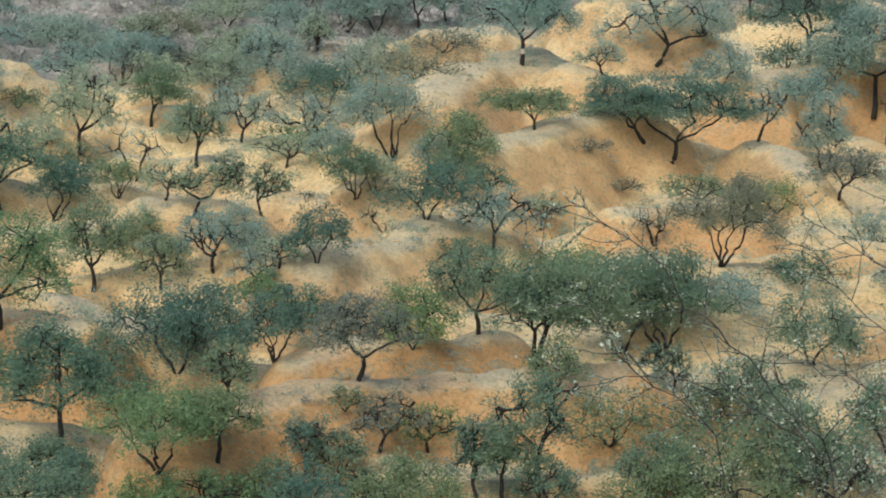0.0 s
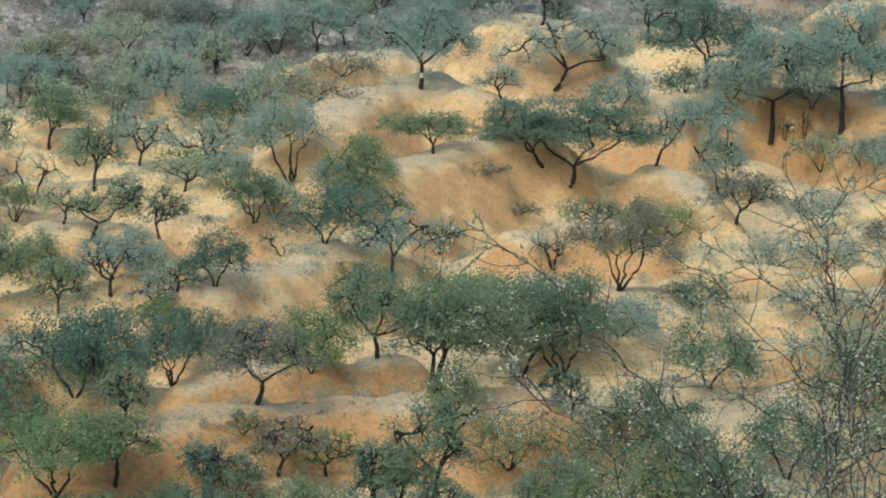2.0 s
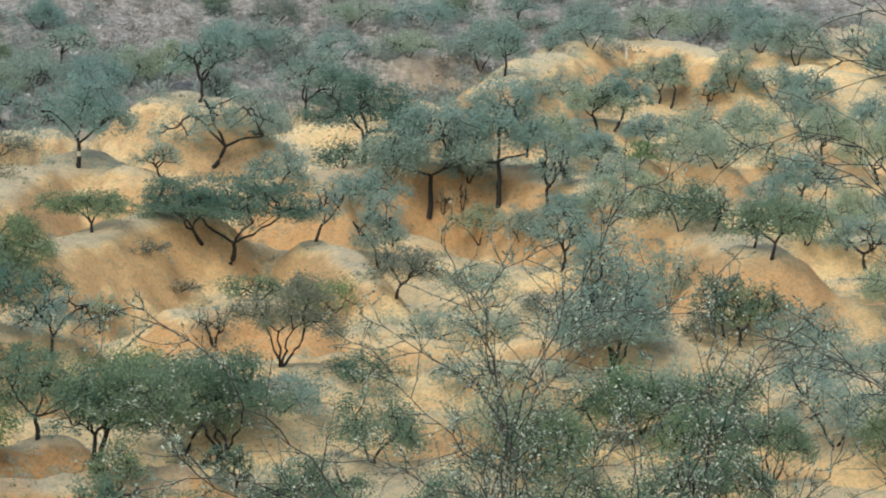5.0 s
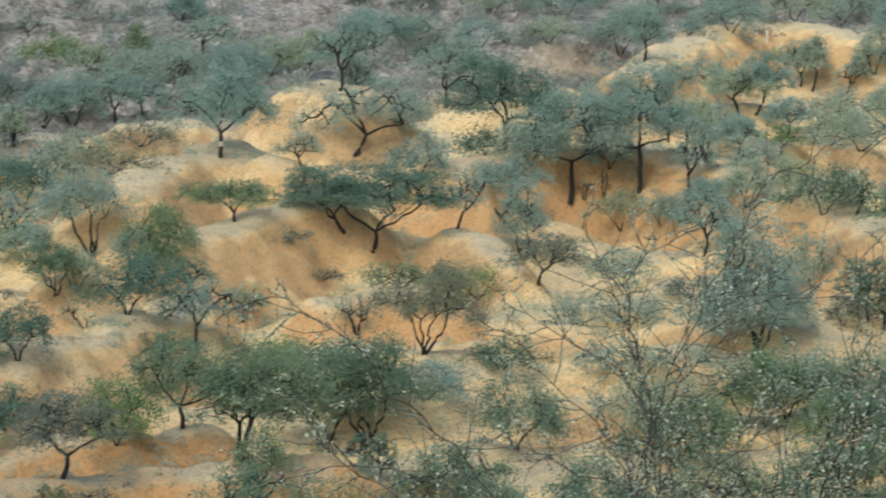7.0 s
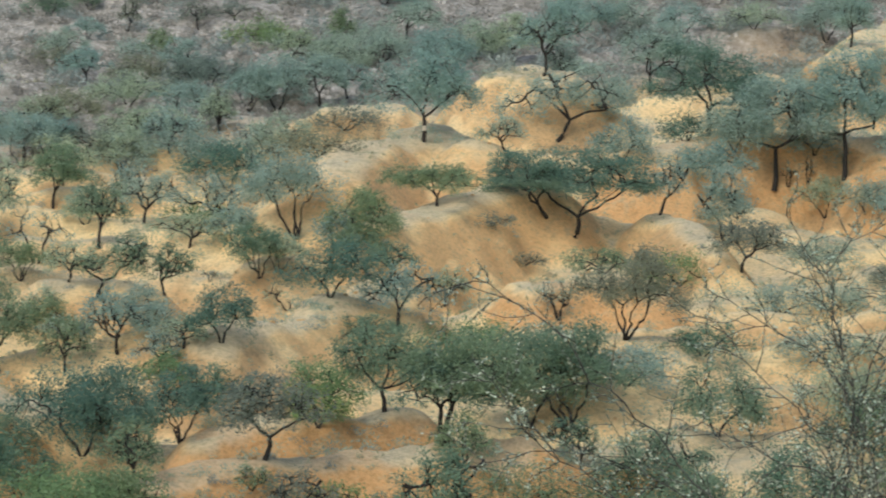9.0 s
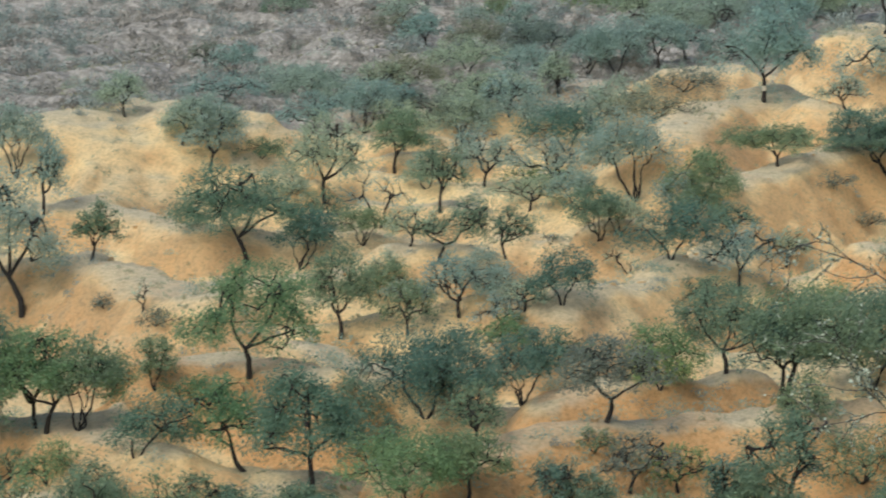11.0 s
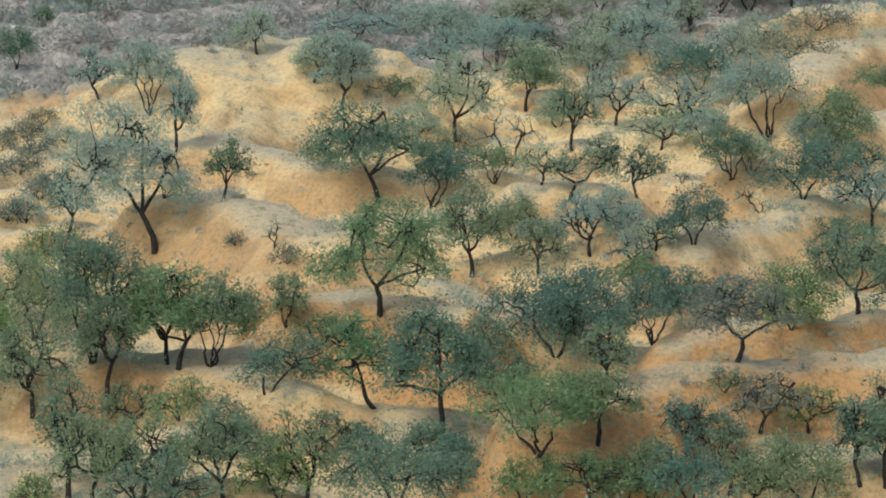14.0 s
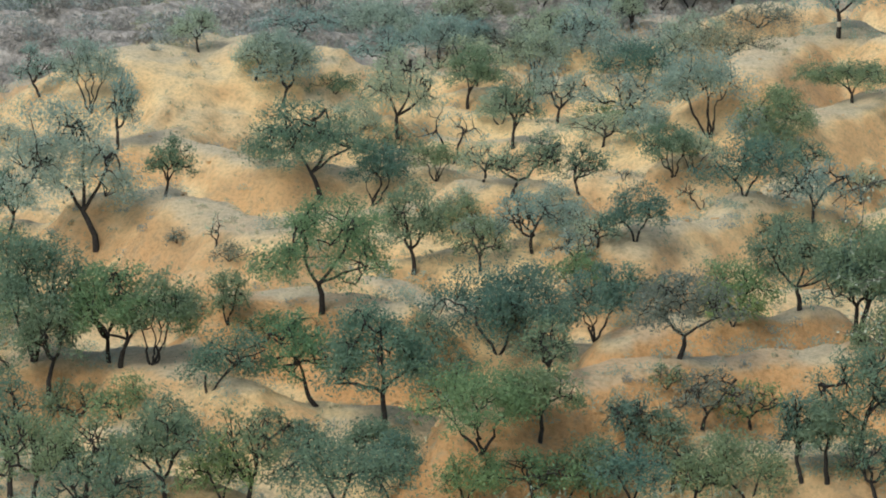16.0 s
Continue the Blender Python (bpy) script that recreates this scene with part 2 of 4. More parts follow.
def ground_shape(x, y):
    """Height of the ground, and how much raw cut clay and how much worn crust lies there."""
    x, y = np.asarray(x, float), np.asarray(y, float)
    # gullies wander: bend the plan a little
    wx = x + 1.5 * fbm(x / 12, y / 12, 3, 11)
    wy = y + 1.5 * fbm(x / 12, y / 12, 3, 23)
    lift = np.zeros(np.broadcast(x, y).shape)
    face, gully, raw, crust = (np.zeros_like(lift) for _ in range(4))
    for height, front, back, cut, crest in RIDGES:
        rise = np.zeros_like(lift)
        fore = np.zeros_like(lift)
        for (x0, y0), (x1, y1) in zip(crest, crest[1:]):
            dx, dy = x1 - x0, y1 - y0
            s = np.clip(((wx - x0) * dx + (wy - y0) * dy) / (dx * dx + dy * dy), 0, 1)
            px, py = wx - (x0 + s * dx), wy - (y0 + s * dy)
            reach = np.where(py < 0, front, back)
            d = np.sqrt((px / np.maximum(front, 0.6 * back)) ** 2 + (py / reach) ** 2)
            d = np.clip(1.12 - 1.12 * d, 0, 1)
            r = d * d * (3 - 2 * d)
            fore = np.maximum(fore, np.where(py < 0.5, np.clip(1 - d, 0, 1) * (d > 0), 0))
            rise = np.maximum(rise, r * height)
        lift = np.maximum(lift, rise) + 0.25 * np.minimum(lift, rise)
        # a gully lies behind the crest
        x0, y0, x1, y1 = *crest[0], *crest[-1]
        s = np.clip((wx - x0) / (x1 - x0 + 1e-6), 0, 1)
        behind = (wy - (y0 + s * (y1 - y0))) / back
        across = np.clip(1 - np.abs(wx - (x0 + s * (x1 - x0))) / back, 0, 1)
        gully = np.maximum(gully, 0.45 * height * across * np.exp(-((behind - 1.25) / 0.45) ** 2))
        share = rise / height
        face = np.maximum(face, share * (1 - share) * 4)
        raw = np.maximum(raw, cut * np.clip(fore * 3.4 - 0.3, 0, 1) * np.clip(share * 5, 0, 1))
        crust = np.maximum(crust, np.clip((share - 0.86) / 0.1, 0, 1))
    wild = np.clip((y - 95) / 40, 0, 1)
    free = 1 - 0.75 * np.clip(lift / 2.2, 0, 1)
    # rank behind rank of mounds: a worn face towards the valley, a long low back behind
    phase = y / 14.5 + 1.5 * fbm(x / 26, y / 34, 3, 5) + 0.25 * fbm(x / 7, y / 9, 2, 47)
    k = np.floor(phase)
    u = phase - k
    up = np.clip(u / 0.42, 0, 1)
    down = np.clip((u - 0.42) / 0.58, 0, 1)
    saw = up * up * (3 - 2 * up) - down * down * (3 - 2 * down)
    swell = 0.55 + 1.1 * np.clip(value_noise(x / 11 + 5.7 * k, k * 3.1, 13) + 0.5, 0, 1)
    z = valley(y) + lift - gully * np.clip(1 - lift / 1.5, 0, 1)
    z = z + wild * free * 1.75 * swell * (saw - 0.5)
    wash = np.minimum(np.abs(fbm(x / 11, y / 13, 3, 15)) * 3.0, 1.0) ** 0.8
    z = z + wild * (0.35 + 0.65 * free) * 1.0 * (wash - 0.6)
    z = z + wild * 0.55 * fbm(x / 3.6, y / 3.0, 4, 7)
    # rills run down the cut faces
    rill = np.abs(fbm(x / 1.9 + 0.5 * fbm(x / 5, y / 5, 2, 3), y / 7.0, 3, 31))
    z = z + face * (1.5 * rill - 0.5 + 0.7 * fbm(x / 3.5, y / 3.5, 3, 43))
    return z + wild * 0.2 * fbm(x / 1.3, y / 1.1, 2, 71), raw, crust


def ground_z(x, y):
    return ground_shape(x, y)[0]


def spaced(lo, hi, step, far, grow=1.16):
    mid = list(np.arange(lo, hi + step, step))
    left, right, d = [], [], step
    while mid[0] - sum(left) > -far or mid[-1] + sum(right) < far:
        d *= grow
        left.append(d), right.append(d)
    a = mid[0] - np.cumsum(left)[::-1]
    b = mid[-1] + np.cumsum(right)
    return np.concatenate([a, mid, b])


def mesh_from(name, verts, quads, mat, smooth=False):
    me = bpy.data.meshes.new(name)
    verts, quads = np.asarray(verts, np.float32), np.asarray(quads, np.int32)
    me.vertices.add(len(verts))
    me.vertices.foreach_set("co", verts.ravel())
    k = quads.shape[1]
    me.loops.add(quads.size)
    me.loops.foreach_set("vertex_index", quads.ravel())
    me.polygons.add(len(quads))
    me.polygons.foreach_set("loop_start", np.arange(0, quads.size, k, dtype=np.int32))
    me.polygons.foreach_set("use_smooth", np.full(len(quads), smooth))
    me.update(calc_edges=True)
    me.materials.append(mat)
    return me


gx, gy = spaced(-110, 92, 0.58, 2600), spaced(126, 360, 0.56, 2600)
GX, GY = np.meshgrid(gx, gy)
GZ, RAW, CRUST = ground_shape(GX, GY)
nx, ny = len(gx), len(gy)
idx = np.arange(nx * ny).reshape(ny, nx)
quads = np.stack([idx[:-1, :-1], idx[:-1, 1:], idx[1:, 1:], idx[1:, :-1]], -1).reshape(-1, 4)
ground = new("ground", mesh_from("ground", np.stack([GX, GY, GZ], -1).reshape(-1, 3), quads, CLAY, True))
for attribute, values in (("raw", RAW), ("crust", CRUST)):
    ground.data.attributes.new(attribute, "FLOAT", "POINT").data.foreach_set("value", values.astype(np.float32).ravel())
tagged(ground, "eroded sandy clay hillside cut by orange gullies", "ground", kind="structure")


# ---------------------------------------------------------------- plants
def part(name, me, parent, label=""):
    ob = new(name, me)
    ob.parent = parent
    return tagged(ob, label) if label else ob


class Tubes:
    """Gathers tapered tubes along polylines into one mesh."""

    def __init__(self, sides=5):
        self.v, self.q, self.n, self.sides = [], [], 0, sides

    def add(self, pts, r0, r1, sides=0):
        pts = np.asarray(pts, float)
        k, s = len(pts), sides or self.sides
        tan = np.gradient(pts, axis=0)
        tan /= np.linalg.norm(tan, axis=1)[:, None] + 1e-9
        ref = np.where(np.abs(tan[:, 2:3]) > 0.9, (1.0, 0, 0), (0, 0, 1.0))
        u = np.cross(tan, ref)
        u /= np.linalg.norm(u, axis=1)[:, None] + 1e-9
        w = np.cross(tan, u)
        a = np.arange(s) / s * 2 * math.pi
        rad = np.linspace(r0, r1, k)[:, None, None]
        ring = pts[:, None] + rad * (np.cos(a)[None, :, None] * u[:, None] + np.sin(a)[None, :, None] * w[:, None])
        self.v.append(ring.reshape(-1, 3))
        i = np.arange(k - 1)[:, None] * s + self.n
        j = np.arange(s)[None, :]
        j2 = (j + 1) % s
        self.q.append(np.stack([i + j, i + j2, i + s + j2, i + s + j], -1).reshape(-1, 4))
        self.n += k * s

    def mesh(self, name, mat):
        return mesh_from(name, np.concatenate(self.v), np.concatenate(self.q), mat, True)


def bent(rng, a, b, sag=0.12, n=5):
    """A crooked line from a to b."""
    a, b = np.asarray(a, float), np.asarray(b, float)
    t = np.linspace(0, 1, n)[:, None]
    d = np.linalg.norm(b - a)
    off = rng.normal(0, 1, (n, 3)) * d * sag * np.sin(t * math.pi) * 0.28
    arc = np.sin(t * math.pi) * d * sag * rng.normal(0, 0.9, 3)
    return a + (b - a) * t + off + arc


def leaf_mesh(name, rng, centres, radii, count, size, mat, flat=0.6):
    """Fine leaflets, each a sliver of its own, gathered round many twig ends."""
    pick = rng.choice(len(centres), count, p=radii ** 2 / (radii ** 2).sum())
    d = rng.normal(0, 0.64, (count, 3))
    d[:, 2] *= flat
    p = centres[pick] + d * radii[pick][:, None]
    a = rng.normal(0, 1, (count, 3))
    a /= np.linalg.norm(a, axis=1)[:, None]
    b = np.cross(a, rng.normal(0, 1, (count, 3)))
    b /= np.linalg.norm(b, axis=1)[:, None]
    s = size * rng.uniform(0.6, 1.5, (count, 1))
    v = np.stack([p - a * s, p + b * s * 0.62, p + a * s - b * s * 0.4], 1).reshape(-1, 3)
    return mesh_from(name, v, np.arange(len(v)).reshape(-1, 3), mat)


KINDS = {
    "U": dict(low=0.25, clumps=46, dense=1.1, stems=1, fork=0.24, rad=0.22, flat=0.6, label="acacia tree with spreading crown on a forked trunk"),
    "T": dict(low=0.34, clumps=50, dense=1.45, stems=1, fork=0.33, rad=0.22, flat=0.75, label="acacia with a full crown on a bare trunk"),
    "R": dict(low=0.16, clumps=44, dense=1.3, stems=2, fork=0.12, rad=0.24, flat=0.8, label="thorn tree with a dense rounded crown"),
    "S": dict(low=0.22, clumps=42, dense=0.78, stems=1, fork=0.24, rad=0.20, flat=0.7, label="sparse acacia with crooked limbs and thin foliage"),
    "M": dict(low=0.30, clumps=44, dense=1.25, stems=4, fork=0.06, rad=0.22, flat=0.7, label="acacia with many stems and a feathery crown"),
    "L": dict(low=0.42, clumps=60, dense=1.7, stems=1, fork=0.2, rad=0.22, flat=0.42, label="flat-topped acacia with layered foliage"),
    "B": dict(low=0.06, clumps=36, dense=1.1, stems=5, fork=0.03, rad=0.28, flat=0.85, label="dense low thorn bush on bare clay"),
    "D": dict(low=0.25, clumps=22, dense=0.12, stems=2, fork=0.15, rad=0.17, flat=0.7, label="nearly leafless thorn tree with twisted branches"),
}
# hue d, mostly for distant trees, has aerial haze put into its colour
HUES = {"g": "grey-green", "b": "blue-green", "f": "fresh green", "d": "dusty haze-pale green", "y": "grey"}
LEAVES = {"g": LEAF, "b": LEAF_BLUE, "f": LEAF_BRIGHT, "d": LEAF_HAZED, "y": LEAF_DRY}


def tree(x, y, h, w, kind="U", hue="g", lean=0.0, seed=0, painted=False, arms=()):
    """A tree h high and w wide, standing on the ground at x, y; lean shifts its crown sideways. arms: where its main
    limbs end, to the right and up, as shares of its height."""
    rng = np.random.default_rng(seed * 7 + 13)
    k = KINDS[kind]
    root = new("acacia_tree" if kind in "UTSMLD" else "thorn_tree" if kind == "R" else "thorn_bush")
    root.location = (x, y, float(ground_z(x, y)) - 0.08)
    size = "small" if h < 3 else "tall" if h > 6 else "wide" if w > 1.6 * h else "leaning" if abs(lean) > 0.3 else ""
    tagged(root, f"{size} {HUES[hue]} {k['label']}".strip(), "tree" if kind != "B" else "bush", "trees on the hillside")
    # clump centres fill a lumpy dome
    n = int(k["clumps"] * (1.6 if kind != "D" else 1))
    ang = rng.uniform(0, 2 * math.pi, n) 
    rr = np.sqrt(rng.uniform(0.0, 1.0, n))
    lump = 1 + 0.22 * np.sin(2 * ang + rng.uniform(0, 6)) + 0.15 * np.sin(3 * ang + rng.uniform(0, 6))
    crad = k["rad"] * 0.5 * (w + 0.8 * h) * 0.72
    ex, ey = rr * np.cos(ang) * lump, rr * np.sin(ang) * lump
    cx, cy = ex * (w / 2 - crad * 0.3), ey * (w / 2 - crad * 0.3)
    dome = np.sqrt(np.clip(1 - rr ** 2 * 0.92, 0, 1))
    zz = k["low"] + (1 - k["low"]) * (dome * rng.uniform(0.12, 1.0, n) ** (0.55 if kind in "UTSM" else 0.7))
    if kind == "L":
        zz = k["low"] + (1 - k["low"]) * np.round(dome * rng.uniform(0.15, 1, n) * 5) / 5
    cz = zz * (h - crad * k["flat"] * 0.8)
    c = np.stack([cx + lean * h * zz, cy, cz], -1)
    base_r = 0.011 * h + 0.005 * w + 0.03
    trunk = Tubes(7)
    forks = []
    if k["stems"] == 1:
        f = np.array([lean * h * k["fork"] * 1.2 + rng.normal(0, 0.04) * h, rng.normal(0, 0.03) * h, k["fork"] * h])
        line = bent(rng, (0, 0, 0), f, 0.05, 6)
        trunk.add(line, base_r * 1.25, base_r * 0.85)
        if painted:
            band = Tubes(9)
            band.add(line[2:4], base_r * 1.22, base_r * 1.12)
            part("paint_band", band.mesh("paint_band", BAND), root, "faded pale band painted round the trunk")
        forks = [f]
    else:
        for s in range(k["stems"]):
            a = s / k["stems"] * 2 * math.pi + rng.uniform(-0.5, 0.5)
            f = np.array([math.cos(a) * 0.10 * w + lean * h * 0.2, math.sin(a) * 0.10 * w, (k["fork"] + 0.12) * h])
            b0 = np.array([math.cos(a) * base_r * 0.7, math.sin(a) * base_r * 0.7, 0])
            trunk.add(bent(rng, b0, f, 0.10, 5), base_r * 0.75, base_r * 0.55)
            forks.append(f)
    part("trunk", trunk.mesh("trunk", BARK), root)
    # limbs fork again and again towards the clumps that they carry
    thick = base_r * (0.9 if k["stems"] == 1 else 0.7) * (1.4 if kind in "SD" else 1.15)

    def split(pts, at):
        d = pts - at
        d = d / (np.linalg.norm(d, axis=1)[:, None] + 1e-9)
        axis = np.linalg.svd(d - d.mean(0), full_matrices=False)[2][0]
        side = (d - d.mean(0)) @ axis
        order = np.argsort(side)
        cut = int(np.clip(round(len(pts) * rng.uniform(0.35, 0.65)), 1, len(pts) - 1))
        return pts[order[:cut]], pts[order[cut:]]

    def fork(limb, at, pts, r):
        if len(pts) <= 2:
            for p in pts:
                limb.add(bent(rng, at, p, 0.16, 3), r, 0.012, 3)
            return
        mean = pts.mean(0)
        end = at + (mean - at) * rng.uniform(0.38, 0.55)
        end[2] += 0.04 * h * rng.normal()
        limb.add(bent(rng, at, end, 0.14, 4), r, r * 0.82, 5 if r > 0.06 else 3)
        for sub in split(pts, end):
            fork(limb, end, sub, r * (len(sub) / len(pts)) ** 0.36)

    if arms:
        ends = np.array([(u * h, rng.normal(0, 0.10) * w, v * h) for u, v in arms])
        near = np.argmin(np.linalg.norm((c[:, None] - ends[None]) * (1, 0.7, 0.8), axis=2) + 0.25 * w * rng.random((n, len(ends))), axis=1)
        groups = []
        for i, e in enumerate(ends):
            bough = Tubes(6)
            start = forks[int(np.argmin([abs(q[0] - e[0]) for q in forks]))]
            bough.add(bent(rng, start, e, 0.08, 6), thick * 0.62, thick * 0.42)
            part("limb", bough.mesh("limb", BARK), root)
            groups.append((e, c[near == i]))
    elif k["stems"] == 1:
        halves = split(c, forks[0])
        big = max(halves, key=len)
        groups = [(forks[0], q) for q in (min(halves, key=len), *split(big, forks[0]))]
    else:
        near = np.argmin([np.linalg.norm(c[:, :2] - q[:2], axis=1) + 0.3 * rng.random(n) for q in forks], axis=0)
        groups = [(q, c[near == i]) for i, q in enumerate(forks)]
    for at, pts in groups:
        if len(pts):
            limb = Tubes(5)
            fork(limb, np.array(at), pts, thick * max(0.45, (len(pts) / n) ** 0.42 * 1.15))
            part("limb", limb.mesh("limb", BARK), root)
    fine = min(1.0, max(0.45, 185 / y))
    count = int(np.clip(180 * w * h * k["dense"] * fine, 50, 14000))
    part("crown", leaf_mesh("crown", rng, c, crad * rng.uniform(0.4, 0.85, n), count, (0.072 + 0.002 * h) / math.sqrt(fine), LEAVES[hue], k["flat"]), root)
    return root


tree(-50.4, 235.1, 4.0, 4.5, "U", "d", -0.06, 1)
tree(-61.2, 228.1, 4.5, 3.5, "S", "d", -0.12, 2)
tree(-56.4, 224.6, 6.4, 4.8, "M", "d", -0.03, 3)
tree(-52.1, 214.8, 6.3, 3.1, "S", "d", 0.11, 4)
tree(-45.7, 182.2, 9.9, 8.3, "U", "d", -0.25, 5, arms=((-0.35, 0.55), (0.10, 0.60), (-0.10, 0.75)))
tree(-53.4, 190.7, 4.5, 3.3, "S", "b", 0.01, 6)
tree(-42.2, 185.9, 4.1, 3.3, "U", "b", 0.15, 7)
tree(-45.0, 230.0, 4.3, 4.8, "U", "d", 0.32, 8)
tree(-42.5, 228.1, 6.1, 4.7, "U", "d", 0.04, 9)
tree(-36.0, 205.5, 7.6, 8.7, "U", "g", -0.24, 10, arms=((-0.35, 0.60), (0.25, 0.45), (0.05, 0.80)))
tree(-32.3, 205.1, 4.7, 4.4, "M", "b", 0.19, 11)
tree(-26.2, 181.1, 6.2, 4.7, "U", "g", -0.01, 12)
tree(-33.7, 226.5, 7.4, 7.0, "S", "d", 0.08, 13, arms=((-0.10, 0.50), (0.35, 0.60), (0.15, 0.80)))
tree(-39.1, 230.7, 2.0, 3.8, "R", "b", 0.25, 14)
tree(-28.0, 213.2, 4.8, 4.9, "D", "d", -0.04, 15)
tree(-30.9, 245.7, 5.7, 5.4, "U", "b", 0.12, 16)
tree(-24.0, 215.9, 5.9, 3.5, "S", "g", 0.05, 17)
tree(-22.0, 196.2, 4.6, 5.8, "S", "g", 0.41, 18, arms=((-0.15, 0.45), (0.70, 0.75)))
tree(-17.6, 195.8, 3.8, 3.2, "S", "g", 0.17, 19)
tree(-22.7, 234.7, 4.9, 5.3, "S", "d", 0.16, 20)
tree(-25.4, 246.7, 4.7, 3.1, "S", "d", 0.05, 21)
tree(-20.3, 281.1, 4.0, 3.4, "S", "d", -0.02, 22)
tree(-18.7, 236.1, 2.5, 5.0, "B", "f", 0.00, 23)
tree(-12.1, 168.4, 3.9, 4.3, "R", "b", 0.09, 24)
tree(-19.4, 183.8, 4.3, 4.9, "S", "d", -0.08, 25)
tree(-6.6, 180.9, 4.1, 6.0, "R", "b", 0.10, 26, arms=((-0.40, 0.50), (0.00, 0.60), (0.30, 0.60)))
tree(-10.1, 201.5, 2.2, 2.7, "D", "d", -0.46, 27)
tree(-12.1, 203.4, 4.0, 4.8, "M", "b", -0.11, 28)
tree(-10.5, 220.8, 7.1, 6.5, "M", "d", -0.15, 29)
tree(-2.6, 181.8, 4.6, 4.6, "S", "d", 0.02, 30, arms=((-0.20, 0.60), (0.45, 0.65)))
tree(0.1, 207.2, 3.1, 2.9, "S", "d", 0.14, 31)
tree(-15.7, 208.4, 1.1, 1.4, "D", "d", 0.00, 32)
tree(-5.4, 222.9, 2.5, 3.6, "B", "f", 0.00, 33)
tree(-39.8, 147.9, 5.8, 3.7, "T", "g", 0.04, 34)
tree(-40.8, 149.1, 7.5, 5.4, "M", "g", -0.00, 35)
tree(-36.3, 148.8, 6.0, 5.7, "U", "f", 0.03, 36, arms=((-0.25, 0.50), (0.30, 0.50), (0.00, 0.70)))
tree(-37.1, 149.7, 5.3, 4.1, "S", "f", -0.08, 37)
tree(-34.6, 148.4, 5.0, 3.7, "M", "g", 0.14, 38)
tree(-30.7, 143.2, 3.6, 4.5, "R", "g", 0.49, 39, arms=((0.50, 0.45), (0.80, 0.60)))
tree(-25.8, 145.1, 5.1, 4.6, "U", "f", -0.20, 40, arms=((-0.30, 0.40), (-0.45, 0.70)))
tree(-22.0, 141.5, 7.0, 5.9, "T", "g", -0.08, 41, arms=((-0.30, 0.40), (0.25, 0.55), (0.00, 0.75)))
tree(-27.3, 155.6, 6.5, 7.7, "U", "f", 0.10, 42, arms=((-0.12, 0.50), (0.40, 0.40), (0.30, 0.70)))
tree(-32.1, 155.1, 3.4, 2.5, "R", "g", 0.02, 43)
tree(-35.3, 144.7, 2.7, 3.8, "B", "f", 0.13, 44)
tree(-32.7, 127.0, 4.6, 5.1, "S", "g", -0.02, 45)
tree(-29.7, 129.2, 4.7, 5.1, "U", "g", -0.06, 46)
tree(-26.1, 129.4, 4.3, 3.4, "S", "g", -0.12, 47)
tree(-22.2, 129.7, 4.1, 6.3, "R", "g", -0.11, 48)
tree(-37.7, 133.0, 6.4, 3.2, "S", "g", 0.02, 49)
tree(-16.6, 134.0, 4.6, 6.9, "M", "f", -0.02, 50)
tree(-14.1, 135.7, 4.0, 3.7, "T", "g", 0.00, 51)
tree(-15.9, 156.4, 5.3, 5.4, "M", "b", -0.18, 52)
tree(-18.3, 155.9, 5.1, 7.5, "R", "b", -0.17, 53)
tree(-13.1, 153.6, 4.3, 4.2, "M", "b", 0.06, 54)
tree(-8.3, 143.2, 4.6, 5.3, "U", "y", 0.04, 55, arms=((-0.19, 0.45), (-0.15, 0.72), (0.42, 0.42)))
tree(-6.2, 155.7, 3.4, 4.0, "R", "f", -0.02, 56)
tree(-3.0, 158.4, 5.2, 5.6, "U", "g", -0.09, 57, arms=((-0.30, 0.60), (0.05, 0.65), (0.40, 0.42)))
tree(-0.2, 148.0, 5.1, 4.2, "T", "b", 0.10, 58)
tree(-10.3, 137.8, 3.0, 3.5, "S", "b", 0.01, 59, arms=((-0.25, 0.70), (0.15, 0.75)))
tree(-7.1, 139.8, 3.1, 3.8, "S", "y", 0.19, 60, arms=((-0.15, 0.60), (0.50, 0.75)))
tree(-0.1, 135.6, 5.4, 4.6, "S", "g", 0.00, 61, arms=((-0.30, 0.60), (0.25, 0.50), (0.35, 0.80)))
tree(-2.5, 134.4, 4.6, 2.2, "S", "b", -0.08, 62)
tree(-9.5, 128.5, 3.1, 3.6, "R", "b", -0.10, 63)
tree(-4.9, 134.3, 3.6, 5.8, "R", "g", -0.13, 64)
tree(0.7, 133.6, 3.2, 3.6, "S", "g", -0.11, 65)
tree(-17.0, 131.9, 2.8, 3.8, "R", "f", 0.15, 66)
tree(-14.0, 132.9, 2.8, 4.6, "S", "f", -0.17, 67)
tree(-22.2, 181.2, 3.6, 3.8, "S", "g", 0.05, 68)
tree(-15.2, 167.9, 2.7, 3.0, "S", "d", 0.00, 69)
tree(26.4, 247.2, 10.3, 9.0, "T", "d", -0.02, 70, arms=((-0.35, 0.45), (0.20, 0.50), (0.42, 0.60)))
tree(31.8, 245.8, 11.1, 7.5, "T", "d", 0.06, 71, arms=((-0.18, 0.35), (0.20, 0.40), (0.00, 0.60)))
tree(15.7, 224.5, 5.0, 3.8, "S", "d", 0.20, 72, arms=((0.15, 0.50), (0.40, 0.70)))
tree(20.7, 227.3, 6.7, 4.2, "R", "d", 0.03, 73, arms=((-0.30, 0.55), (0.10, 0.60)))
tree(21.5, 251.3, 8.4, 9.9, "U", "b", -0.02, 74)
tree(19.7, 251.2, 3.3, 5.0, "B", "b", -0.14, 75)
